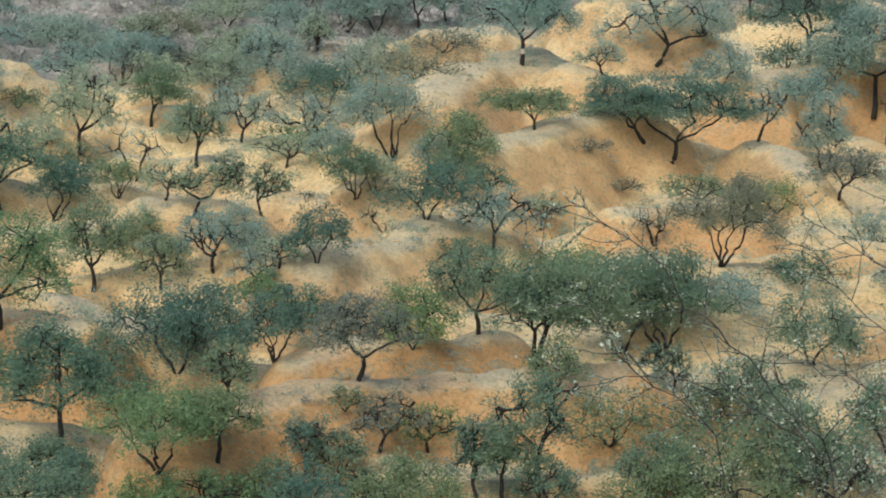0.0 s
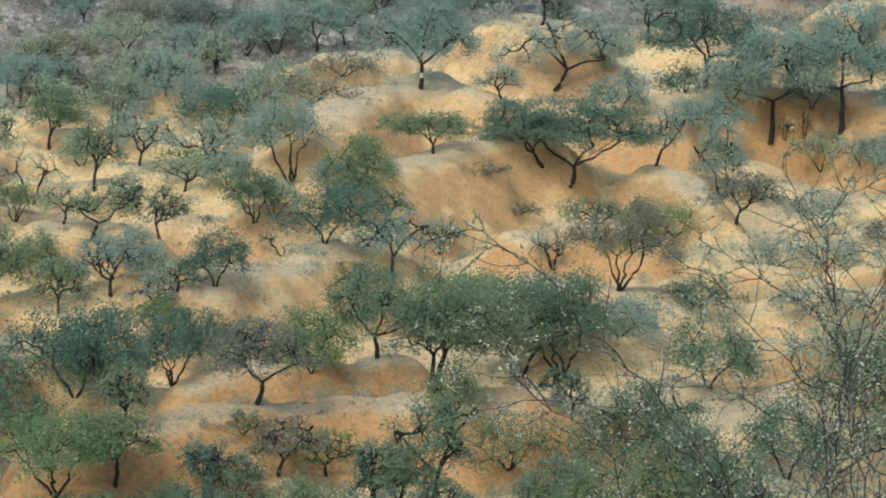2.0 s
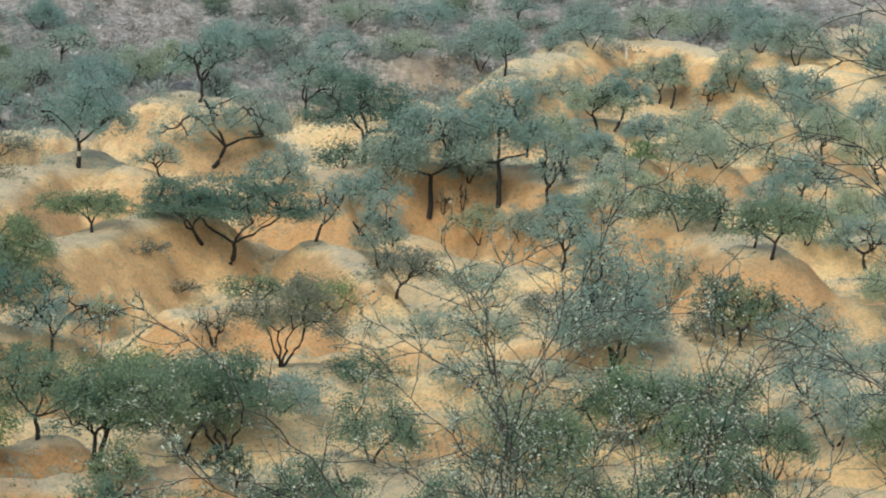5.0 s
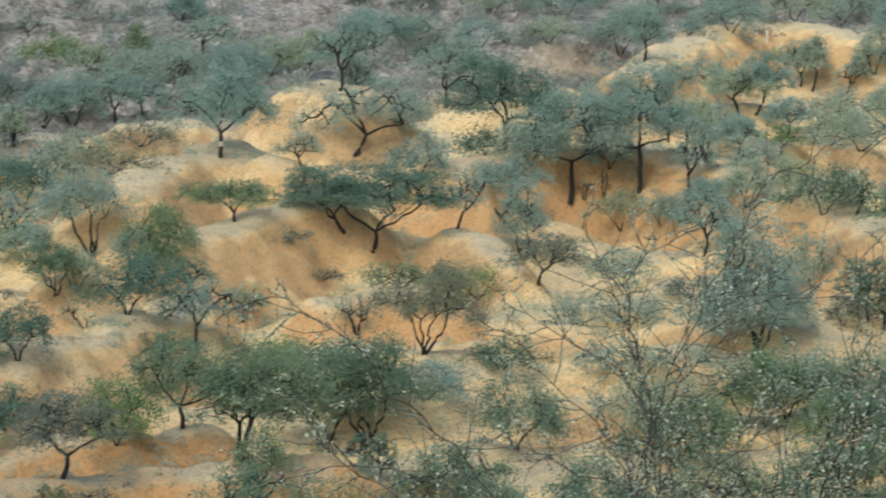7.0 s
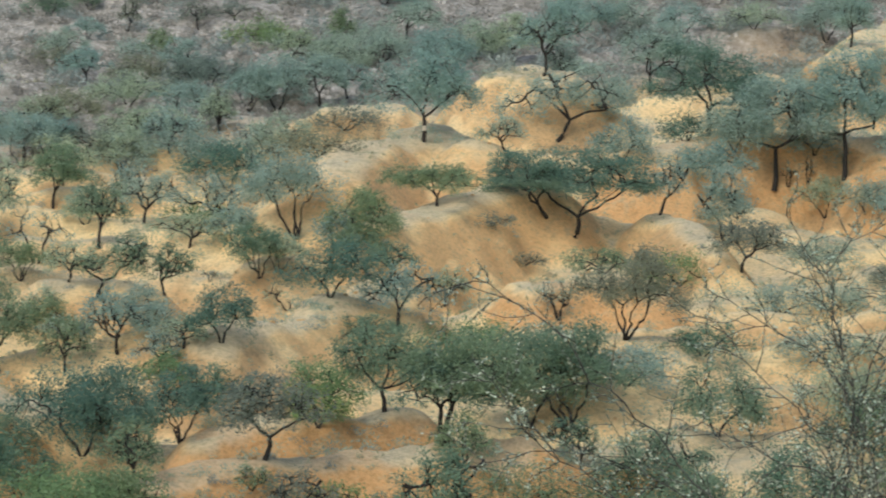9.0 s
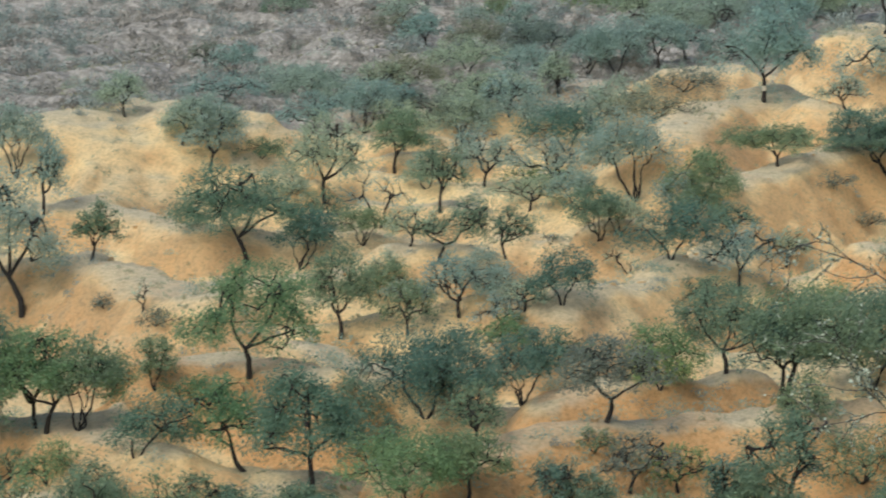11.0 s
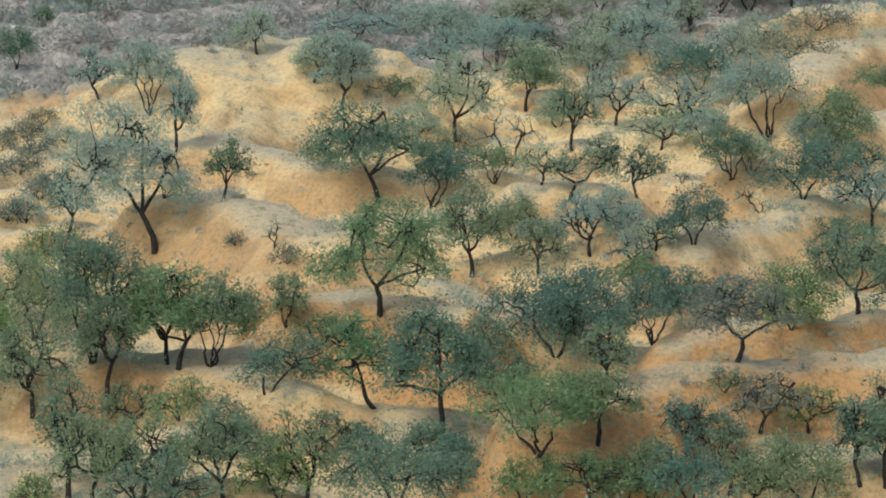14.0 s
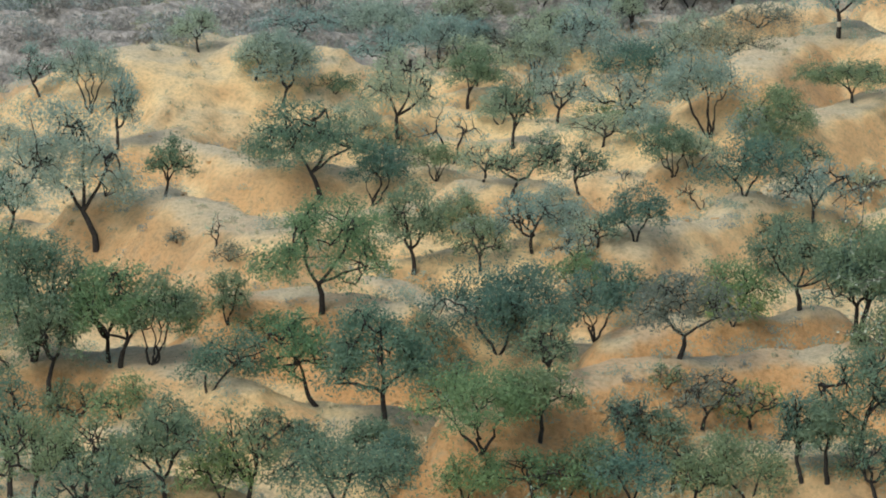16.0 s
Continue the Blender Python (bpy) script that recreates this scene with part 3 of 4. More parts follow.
tree(21.0, 314.9, 7.6, 7.2, "U", "d", 0.14, 76)
tree(10.1, 274.6, 8.0, 10.5, "S", "d", 0.38, 77, arms=((-0.25, 0.60), (-0.10, 0.75), (0.55, 0.35)))
tree(13.8, 239.6, 4.4, 4.7, "R", "d", 0.09, 78)
tree(9.5, 223.0, 7.5, 10.5, "L", "b", 0.05, 79, arms=((-0.30, 0.45), (0.20, 0.40), (0.45, 0.45)))
tree(7.5, 223.5, 5.5, 7.3, "L", "b", -0.38, 80)
tree(4.8, 238.0, 3.3, 4.2, "S", "d", -0.05, 81)
tree(9.1, 280.9, 7.9, 6.4, "S", "d", 0.15, 82)
tree(7.6, 333.3, 6.4, 5.0, "U", "d", 0.03, 83)
tree(42.2, 343.2, 6.6, 8.6, "R", "d", 0.17, 84)
tree(40.2, 307.0, 5.7, 4.4, "T", "d", 0.09, 85)
tree(33.7, 337.5, 3.6, 7.8, "R", "d", 0.00, 86)
tree(27.6, 247.5, 2.4, 1.4, "D", "d", 0.01, 87)
tree(29.2, 248.1, 2.6, 1.3, "D", "d", 0.00, 88)
tree(20.1, 208.4, 4.1, 5.5, "U", "y", 0.19, 89)
tree(-20.3, 281.3, 4.7, 3.3, "S", "d", -0.03, 90)
tree(-19.9, 349.8, 4.4, 8.9, "B", "f", 0.00, 91)
tree(-16.0, 300.0, 6.3, 7.2, "R", "d", -0.03, 92)
tree(-9.4, 303.9, 4.3, 5.6, "S", "d", -0.05, 93)
tree(-12.0, 300.8, 5.8, 6.2, "U", "d", 0.00, 94)
tree(-6.9, 333.1, 4.5, 6.1, "S", "d", 0.17, 95)
tree(-1.5, 240.8, 8.0, 8.7, "U", "d", 0.15, 96, painted=True, arms=((-0.35, 0.55), (0.35, 0.55), (0.10, 0.70)))
tree(-0.4, 218.4, 3.5, 7.6, "L", "g", -0.07, 97, arms=((-0.60, 0.60), (-0.10, 0.65), (0.30, 0.55)))
tree(-8.5, 268.3, 2.7, 8.7, "B", "y", 0.17, 98)
tree(10.9, 183.9, 5.9, 6.6, "M", "y", 0.09, 99)
tree(16.1, 209.8, 2.8, 7.1, "B", "f", 0.00, 100)
tree(-0.0, 147.6, 6.2, 6.5, "T", "g", 0.27, 101)
tree(6.7, 148.8, 2.8, 1.9, "S", "g", 0.04, 102)
tree(6.0, 150.1, 1.9, 2.4, "S", "g", -0.11, 103)
tree(6.8, 168.3, 7.0, 7.6, "M", "b", -0.11, 104)
tree(4.7, 169.1, 6.4, 6.9, "R", "g", 0.12, 105)
tree(47.2, 292.0, 6.5, 6.7, "U", "d", -0.08, 106)
tree(48.9, 292.5, 6.5, 5.4, "T", "d", 0.12, 107)
tree(59.2, 325.5, 5.5, 4.5, "S", "d", 0.00, 108)
tree(60.4, 325.2, 6.4, 4.2, "T", "d", 0.06, 109)
tree(66.8, 324.0, 5.9, 5.3, "R", "d", 0.00, 110)
tree(63.8, 323.4, 4.5, 4.0, "S", "d", 0.23, 111)
tree(34.8, 239.7, 7.4, 4.2, "S", "d", 0.12, 112)
tree(38.9, 234.8, 3.7, 5.2, "U", "d", 0.21, 113)
tree(46.4, 265.0, 3.3, 3.5, "U", "f", 0.17, 114)
tree(41.5, 219.1, 4.5, 5.8, "R", "b", 0.22, 115)
tree(43.7, 217.7, 3.7, 2.6, "S", "d", 0.08, 116)
tree(45.2, 205.3, 4.8, 6.3, "U", "g", 0.12, 117)
tree(44.3, 206.7, 3.5, 3.5, "S", "g", -0.02, 118)
tree(53.5, 265.0, 4.0, 10.0, "R", "d", 0.23, 119)
tree(61.3, 278.9, 2.9, 3.7, "S", "d", 0.09, 120)
tree(68.7, 302.3, 4.5, 6.2, "R", "d", 0.06, 121)
tree(40.8, 199.3, 4.5, 3.7, "U", "b", -0.08, 122)
tree(43.6, 200.9, 3.6, 4.7, "S", "b", 0.08, 123)
tree(38.5, 196.3, 2.3, 3.0, "R", "y", 0.09, 124)
tree(32.5, 191.7, 6.1, 7.0, "R", "d", -0.07, 125)
tree(30.0, 168.4, 5.2, 6.6, "R", "f", -0.05, 126)
tree(26.5, 203.7, 2.6, 6.0, "B", "d", 0.11, 127)
tree(30.7, 209.0, 2.2, 4.8, "B", "y", 0.00, 128)
tree(22.2, 183.3, 2.3, 5.0, "B", "d", 0.00, 129)
tree(25.9, 180.7, 1.9, 5.8, "B", "d", 0.00, 130)
tree(22.2, 202.0, 2.3, 5.1, "B", "d", 0.10, 131)
tree(15.4, 183.0, 2.3, 5.2, "R", "g", 0.09, 132)
tree(5.8, 218.3, 1.2, 3.3, "B", "y", 0.10, 133)
tree(3.4, 217.8, 1.2, 3.1, "B", "y", 0.00, 134)
tree(-35.7, 129.8, 4.6, 4.1, "S", "g", 0.02, 135)
tree(-25.3, 138.9, 2.6, 2.6, "S", "g", 0.00, 136)
tree(-20.8, 135.0, 3.7, 3.9, "R", "b", 0.10, 137)
tree(-12.9, 134.6, 2.6, 4.2, "R", "f", -0.06, 138)
tree(-7.1, 133.0, 2.6, 3.4, "S", "g", 0.06, 139)
tree(-27.2, 129.2, 3.2, 3.2, "R", "f", -0.10, 140)
tree(-36.2, 267.2, 5.3, 7.1, "M", "d", 0.12, 141)
tree(-31.3, 255.1, 4.8, 5.9, "S", "d", 0.03, 142)
tree(-23.6, 268.0, 4.5, 5.9, "S", "d", 0.00, 143)
tree(-27.7, 267.4, 4.5, 6.2, "R", "d", 0.03, 144)
tree(-16.6, 265.1, 3.6, 6.1, "S", "d", 0.13, 145)
tree(-17.0, 230.0, 4.5, 5.6, "S", "d", 0.06, 146)
tree(-5.5, 207.5, 4.1, 5.0, "R", "g", 0.06, 147)
tree(-30.2, 299.5, 4.1, 7.9, "R", "d", 0.00, 148)
tree(-35.1, 290.5, 3.7, 7.7, "R", "y", 0.00, 149)
tree(-23.9, 289.2, 4.2, 6.7, "R", "d", 0.04, 150)
tree(-13.5, 332.5, 3.9, 8.7, "S", "d", 0.00, 151)
tree(-33.5, 345.0, 3.4, 8.3, "B", "d", 0.12, 152)
tree(-41.4, 328.2, 2.9, 7.9, "B", "y", 0.13, 153)
tree(-4.1, 353.8, 4.8, 9.3, "S", "d", 0.17, 154)
tree(3.4, 334.0, 5.2, 6.6, "R", "d", -0.07, 155)
tree(20.3, 365.6, 5.0, 9.6, "R", "d", 0.00, 156)
tree(26.1, 337.2, 3.9, 7.4, "R", "d", 0.00, 157)
tree(16.6, 362.2, 5.6, 9.5, "R", "d", 0.00, 158)
tree(-0.3, 326.8, 5.1, 8.6, "R", "d", 0.00, 159)
tree(-11.1, 333.0, 5.2, 9.5, "R", "d", 0.07, 160)
tree(53.3, 334.2, 4.6, 7.4, "R", "d", 0.00, 161)
tree(78.0, 362.3, 5.0, 8.1, "R", "d", 0.00, 162)
tree(-43.5, 231.3, 3.4, 6.2, "R", "d", 0.00, 163)
tree(-39.7, 260.8, 4.1, 6.9, "S", "d", 0.00, 164)
tree(-27.4, 267.0, 4.2, 7.0, "R", "d", 0.00, 165)
tree(-25.4, 278.0, 4.4, 7.9, "S", "d", 0.07, 166)
tree(-17.7, 254.2, 4.5, 7.2, "R", "b", -0.06, 167)
tree(-37.5, 289.2, 4.0, 7.6, "S", "d", 0.00, 168)
tree(-78.4, 264.8, 4.6, 3.8, "R", "b", 0.02, 169)
tree(32.1, 191.7, 10.4, 8.1, "R", "d", -0.01, 170)
tree(33.9, 225.1, 5.5, 5.7, "S", "d", 0.00, 171)
tree(39.2, 210.8, 4.2, 5.2, "R", "d", 0.00, 172)
tree(41.8, 198.9, 4.8, 4.9, "S", "g", 0.05, 173)
tree(26.7, 215.4, 3.0, 5.7, "R", "d", 0.00, 174)
tree(34.0, 167.0, 3.7, 5.6, "R", "g", 0.05, 175)
tree(-32.0, 140.2, 3.1, 3.5, "R", "g", -0.05, 176)
tree(-27.1, 139.8, 2.4, 4.0, "S", "g", 0.03, 177)
tree(-8.8, 141.3, 1.4, 2.0, "B", "g", 0.06, 178)
tree(-14.1, 140.1, 3.4, 3.4, "S", "g", 0.00, 179)
tree(-39.2, 131.9, 1.9, 2.2, "B", "f", 0.16, 180)
tree(-36.4, 173.0, 2.3, 1.4, "D", "d", 0.00, 181)
tree(-46.5, 149.5, 5.3, 4.6, "U", "f", -0.07, 182)
tree(-85.5, 299.0, 2.4, 2.7, "B", "f", -0.08, 183)
tree(-46.8, 147.8, 2.7, 3.8, "S", "f", -0.09, 184)
tree(7.4, 197.9, 2.8, 2.3, "D", "d", -0.05, 185)
tree(0.3, 181.8, 2.9, 9.6, "B", "f", 0.52, 186)
tree(7.5, 197.9, 3.6, 3.5, "D", "d", -0.06, 187)
tree(3.5, 144.8, 3.5, 6.1, "B", "g", 0.06, 188)
tree(7.6, 137.0, 3.6, 6.4, "B", "g", 0.00, 189)
tree(14.4, 160.8, 4.5, 6.0, "R", "g", 0.05, 190)
tree(22.2, 167.3, 4.0, 6.3, "B", "d", 0.06, 191)
tree(45.1, 194.8, 4.0, 6.1, "R", "d", 0.11, 192)
tree(40.2, 165.4, 4.8, 6.7, "R", "d", -0.03, 193)
tree(32.0, 157.8, 4.2, 6.3, "M", "g", 0.03, 194)
tree(31.7, 387.3, 4.7, 9.1, "R", "d", 0.12, 195)
tree(80.8, 385.4, 4.7, 11.0, "R", "d", 0.00, 196)
tree(21.9, 387.8, 3.9, 9.0, "R", "y", 0.00, 197)
tree(-30.5, 314.3, 3.8, 7.3, "R", "y", 0.12, 198)
tree(-43.9, 282.2, 4.0, 7.3, "R", "d", 0.05, 199)
tree(-50.7, 278.8, 3.4, 7.8, "S", "d", 0.00, 200)
tree(10.2, 201.3, 3.0, 5.7, "S", "g", 0.07, 201)
tree(10.3, 172.1, 2.9, 7.2, "R", "d", 0.09, 202)
tree(9.6, 147.3, 4.4, 6.2, "R", "g", 0.05, 203)
tree(11.9, 136.7, 4.7, 5.2, "R", "g", 0.00, 204)
tree(5.1, 135.9, 3.0, 4.1, "R", "g", 0.03, 205)
tree(-48.0, 292.9, 4.1, 8.3, "R", "d", 0.00, 206)
tree(54.0, 386.6, 2.4, 6.4, "R", "d", 0.12, 207)
tree(22.4, 157.6, 3.8, 6.3, "B", "g", 0.03, 208)
tree(34.6, 156.6, 4.2, 5.3, "M", "g", 0.06, 209)
tree(-48.6, 165.6, 5.9, 6.0, "R", "g", -0.02, 210)
tree(-22.1, 138.2, 3.3, 4.0, "T", "g", 0.06, 211)
tree(-8.3, 136.1, 3.0, 3.7, "S", "g", 0.00, 212)
tree(-20.6, 152.4, 3.7, 3.6, "B", "g", 0.06, 213)
tree(-64.1, 220.3, 2.0, 3.7, "B", "y", 0.08, 214)
tree(-59.3, 208.1, 1.7, 3.6, "B", "y", 0.00, 215)
tree(-58.7, 198.9, 2.5, 3.4, "B", "d", 0.00, 216)
tree(-52.4, 177.6, 1.9, 3.9, "B", "f", 0.07, 217)
tree(-39.5, 177.0, 1.1, 2.1, "B", "y", 0.12, 218)
tree(-35.2, 171.0, 1.4, 2.8, "B", "y", 0.09, 219)
tree(-30.3, 154.9, 1.9, 3.3, "B", "f", 0.06, 220)
tree(-31.1, 124.2, 4.4, 4.9, "S", "g", 0.00, 221)
tree(5.8, 134.7, 4.0, 5.6, "M", "g", 0.00, 222)
tree(9.6, 134.3, 4.3, 6.2, "S", "g", 0.02, 223)
tree(13.3, 134.7, 4.9, 6.2, "S", "g", 0.02, 224)
tree(17.1, 148.6, 4.7, 6.0, "R", "g", 0.02, 225)
tree(23.0, 151.3, 4.9, 7.1, "S", "g", 0.02, 226)
tree(27.9, 150.0, 5.8, 7.5, "S", "g", 0.00, 227)
tree(31.7, 151.9, 4.9, 4.9, "M", "g", -0.00, 228)
tree(10.5, 148.6, 3.6, 5.3, "S", "g", 0.03, 229)
tree(30.6, 157.7, 4.5, 5.7, "S", "g", 0.03, 230)
tree(27.6, 168.1, 4.4, 5.9, "R", "g", 0.03, 231)
tree(31.3, 167.7, 4.8, 5.2, "R", "d", 0.03, 232)
tree(23.3, 158.3, 3.9, 5.6, "R", "g", 0.03, 233)
tree(41.1, 177.1, 3.6, 5.0, "B", "d", 0.00, 234)
tree(-36.9, 225.8, 3.7, 5.3, "R", "d", 0.00, 235)
tree(-32.1, 210.4, 3.4, 4.7, "S", "g", 0.00, 236)
tree(-34.7, 156.6, 2.9, 3.3, "R", "g", 0.04, 237)
tree(-21.8, 153.3, 3.1, 3.6, "R", "g", 0.07, 238)
tree(-15.0, 166.3, 2.7, 3.9, "M", "f", 0.00, 239)
tree(-12.5, 164.7, 3.0, 3.8, "R", "g", 0.08, 240)
tree(-6.3, 154.9, 2.5, 4.0, "R", "f", 0.05, 241)
tree(-8.9, 137.9, 2.5, 3.5, "M", "g", 0.04, 242)
tree(-5.0, 142.3, 2.6, 3.9, "S", "f", 0.00, 243)
tree(-38.5, 147.5, 3.1, 4.5, "S", "g", 0.04, 244)
tree(0.8, 145.8, 2.9, 3.7, "B", "g", 0.04, 245)
tree(70.0, 274.2, 6.2, 7.2, "U", "d", 0.03, 246)
tree(67.0, 249.4, 6.2, 7.2, "U", "d", 0.00, 247)
tree(58.4, 231.8, 5.2, 7.2, "S", "d", 0.03, 248)
tree(53.7, 205.5, 4.7, 5.9, "R", "d", 0.00, 249)
tree(54.2, 198.7, 4.9, 6.2, "R", "d", 0.03, 250)
tree(45.8, 177.4, 4.4, 5.6, "M", "d", 0.03, 251)
tree(42.8, 160.8, 4.7, 5.8, "R", "g", 0.03, 252)
tree(77.6, 302.0, 5.6, 8.0, "R", "d", 0.04, 253)
tree(79.8, 293.1, 6.7, 8.5, "U", "d", 0.00, 254)
tree(90.1, 345.9, 6.4, 8.3, "R", "d", 0.00, 255)
tree(91.9, 333.6, 6.2, 9.7, "R", "d", 0.00, 256)
tree(90.1, 359.1, 5.9, 10.1, "S", "d", 0.00, 257)
tree(61.2, 249.0, 4.6, 5.4, "R", "d", 0.04, 258)
tree(62.9, 221.2, 5.5, 6.9, "U", "d", 0.03, 259)
tree(-65.8, 228.9, 1.7, 3.8, "B", "y", 0.00, 260)
tree(-62.5, 223.2, 2.0, 3.8, "B", "d", 0.00, 261)
tree(-66.9, 227.4, 1.9, 3.8, "B", "y", 0.00, 262)
tree(-59.8, 206.3, 2.2, 3.8, "B", "y", 0.04, 263)
tree(-54.3, 189.4, 2.4, 3.6, "B", "f", 0.00, 264)
tree(-68.7, 226.0, 2.4, 4.4, "B", "y", 0.00, 265)
tree(-66.0, 212.6, 2.2, 4.2, "B", "y", 0.00, 266)
tree(-64.3, 216.9, 2.2, 4.2, "B", "y", 0.00, 267)
tree(-62.1, 198.5, 2.1, 3.9, "B", "d", 0.00, 268)
tree(-59.9, 198.8, 2.1, 3.9, "B", "y", 0.00, 269)
tree(48.2, 331.3, 3.0, 3.5, "B", "d", 0.04, 270)
tree(36.4, 248.7, 5.6, 4.1, "T", "d", 0.07, 271)
tree(44.6, 276.4, 4.8, 6.5, "T", "d", -0.04, 272)
tree(37.5, 227.7, 4.2, 4.3, "R", "d", 0.04, 273)
tree(51.7, 268.9, 4.9, 6.0, "R", "d", 0.10, 274)
tree(57.9, 252.0, 5.7, 5.4, "T", "d", 0.03, 275)
tree(61.7, 290.7, 4.8, 7.0, "R", "d", 0.00, 276)
tree(23.3, 248.3, 5.0, 6.4, "R", "d", 0.04, 277)
tree(35.5, 232.5, 4.2, 5.5, "T", "d", 0.08, 278)
tree(33.9, 238.6, 2.9, 3.3, "B", "d", 0.00, 279)
tree(62.2, 344.8, 4.9, 7.4, "R", "d", -0.05, 280)
tree(73.3, 375.3, 5.3, 8.0, "R", "d", 0.05, 281)
tree(81.8, 360.0, 7.0, 7.6, "R", "d", 0.03, 282)
tree(61.0, 384.8, 4.7, 9.1, "R", "d", 0.00, 283)
tree(40.5, 385.7, 4.7, 10.8, "R", "d", 0.00, 284)
tree(71.3, 324.3, 4.6, 7.0, "R", "d", 0.05, 285)
tree(74.3, 321.3, 5.2, 6.9, "T", "d", 0.05, 286)
tree(66.6, 280.8, 6.4, 6.1, "T", "d", 0.03, 287)
tree(64.1, 304.5, 3.4, 4.3, "B", "d", 0.00, 288)
tree(-7.2, 338.7, 4.4, 7.8, "R", "d", 0.11, 289)
tree(-5.4, 305.4, 4.0, 5.7, "R", "d", 0.00, 290)
tree(-24.3, 313.1, 5.0, 8.0, "R", "y", 0.05, 291)
tree(35.2, 298.5, 4.0, 6.3, "R", "d", 0.00, 292)
tree(43.0, 303.8, 3.1, 5.4, "R", "d", -0.01, 293)
tree(48.4, 271.9, 3.9, 5.2, "T", "d", 0.05, 294)
tree(40.1, 223.2, 4.0, 4.7, "R", "d", 0.02, 295)
tree(20.7, 239.9, 4.6, 5.9, "T", "d", 0.02, 296)
tree(30.2, 244.9, 3.7, 5.1, "M", "d", 0.05, 297)
tree(32.7, 239.6, 3.1, 4.5, "R", "d", 0.00, 298)
tree(46.9, 312.3, 3.1, 4.8, "B", "d", 0.04, 299)
tree(59.4, 305.1, 3.4, 5.5, "B", "d", 0.03, 300)
tree(59.4, 335.8, 3.0, 4.3, "B", "d", 0.04, 301)
tree(54.7, 250.3, 4.4, 5.3, "R", "d", 0.04, 302)
tree(54.3, 234.4, 4.3, 5.0, "R", "d", 0.04, 303)
tree(44.3, 287.6, 4.1, 6.1, "R", "d", 0.05, 304)
tree(29.8, 249.4, 3.5, 5.0, "R", "d", 0.03, 305)
tree(-22.5, 184.4, 2.2, 4.6, "S", "d", 0.00, 306)
tree(-28.3, 207.1, 3.0, 4.4, "M", "g", 0.00, 307)
tree(-33.1, 268.6, 3.6, 4.5, "S", "d", 0.00, 308)
tree(-9.5, 234.2, 3.1, 6.5, "B", "y", 0.11, 309)
tree(-14.1, 266.6, 4.0, 6.2, "R", "d", 0.00, 310)
tree(-4.6, 178.1, 2.6, 5.0, "U", "g", 0.00, 311)
tree(-5.7, 206.1, 3.4, 5.0, "M", "g", 0.07, 312)
tree(-17.2, 184.8, 3.0, 3.2, "R", "d", 0.07, 313)
tree(-18.6, 227.0, 3.3, 6.2, "S", "d", 0.00, 314)
tree(-30.8, 268.0, 3.2, 5.9, "S", "y", 0.00, 315)
tree(-28.4, 277.6, 4.1, 6.1, "S", "d", 0.00, 316)
tree(-3.2, 188.4, 2.7, 3.9, "S", "g", 0.03, 317)
tree(-14.1, 168.0, 2.3, 3.0, "S", "d", 0.03, 318)
tree(-25.4, 194.9, 2.1, 3.0, "B", "d", 0.03, 319)
tree(-7.1, 208.3, 3.4, 4.1, "R", "d", 0.02, 320)
tree(-15.3, 225.5, 3.4, 4.5, "R", "d", 0.02, 321)
tree(-10.8, 204.7, 3.1, 4.3, "M", "d", 0.05, 322)
tree(-21.3, 265.8, 4.4, 6.2, "R", "d", 0.00, 323)
tree(-23.9, 197.4, 2.8, 4.4, "S", "d", 0.05, 324)
tree(-18.9, 193.9, 3.2, 3.7, "R", "d", 0.00, 325)
tree(-25.2, 193.4, 3.2, 3.9, "R", "g", 0.02, 326)
tree(-27.1, 234.8, 3.4, 4.1, "R", "d", 0.03, 327)
tree(-1.4, 134.2, 4.3, 3.4, "T", "g", 0.02, 328)
tree(-11.8, 135.3, 3.5, 3.4, "R", "g", 0.03, 329)
tree(-43.3, 146.8, 5.7, 5.0, "S", "g", 0.00, 330)
# ---------------------------------------------------------------- trees on the far hill
rng = np.random.default_rng(21)
far = 0
while far < 80:
    x, y, r = rng.uniform(-120, 120), rng.uniform(255, 430), rng.random()
    if y - 0.9 * x > 285 + 45 * r * r and abs(x + 0.03 * y) < 0.33 * y and fbm(x / 30, y / 30, 2, 9) > -0.22:
        far += 1
        tree(x, y, rng.uniform(2.6, 5.2), rng.uniform(3.2, 6.4), "RSMRU"[far % 5], "dydgd"[far % 5], rng.normal(0, 0.08), 500 + far)


# ---------------------------------------------------------------- undergrowth
def scatter(name, rng, spots, heights, widths, per, size, mat, label, category):
    """Many small plants as one mass of stuff: each a tuft of slivers fanning up from its foot."""
    n = len(spots)
    z = ground_z(spots[:, 0], spots[:, 1])
    foot = np.repeat(np.column_stack([spots, z]), per, axis=0)
    h, w = np.repeat(heights, per)[:, None], np.repeat(widths, per)[:, None]
    d = rng.normal(0, 1, (n * per, 3))
    d /= np.linalg.norm(d, axis=1)[:, None]
    d[:, 2] = np.abs(d[:, 2])
    d *= rng.random((n * per, 1)) ** 0.4
    p = foot + d * np.concatenate([w / 2, w / 2, h], 1)
    a = d + rng.normal(0, 0.6, d.shape)
    a /= np.linalg.norm(a, axis=1)[:, None]
    b = np.cross(a, rng.normal(0, 1, d.shape))
    b /= np.linalg.norm(b, axis=1)[:, None]
    s = size * rng.uniform(0.6, 1.5, (n * per, 1))
    v = np.stack([p - a * s, p + b * s * 0.42, p + a * s - b * s * 0.3], 1).reshape(-1, 3)
    ob = new(name, mesh_from(name, v, np.arange(len(v)).reshape(-1, 3), mat))
    return tagged(ob, label, category, kind="stuff")


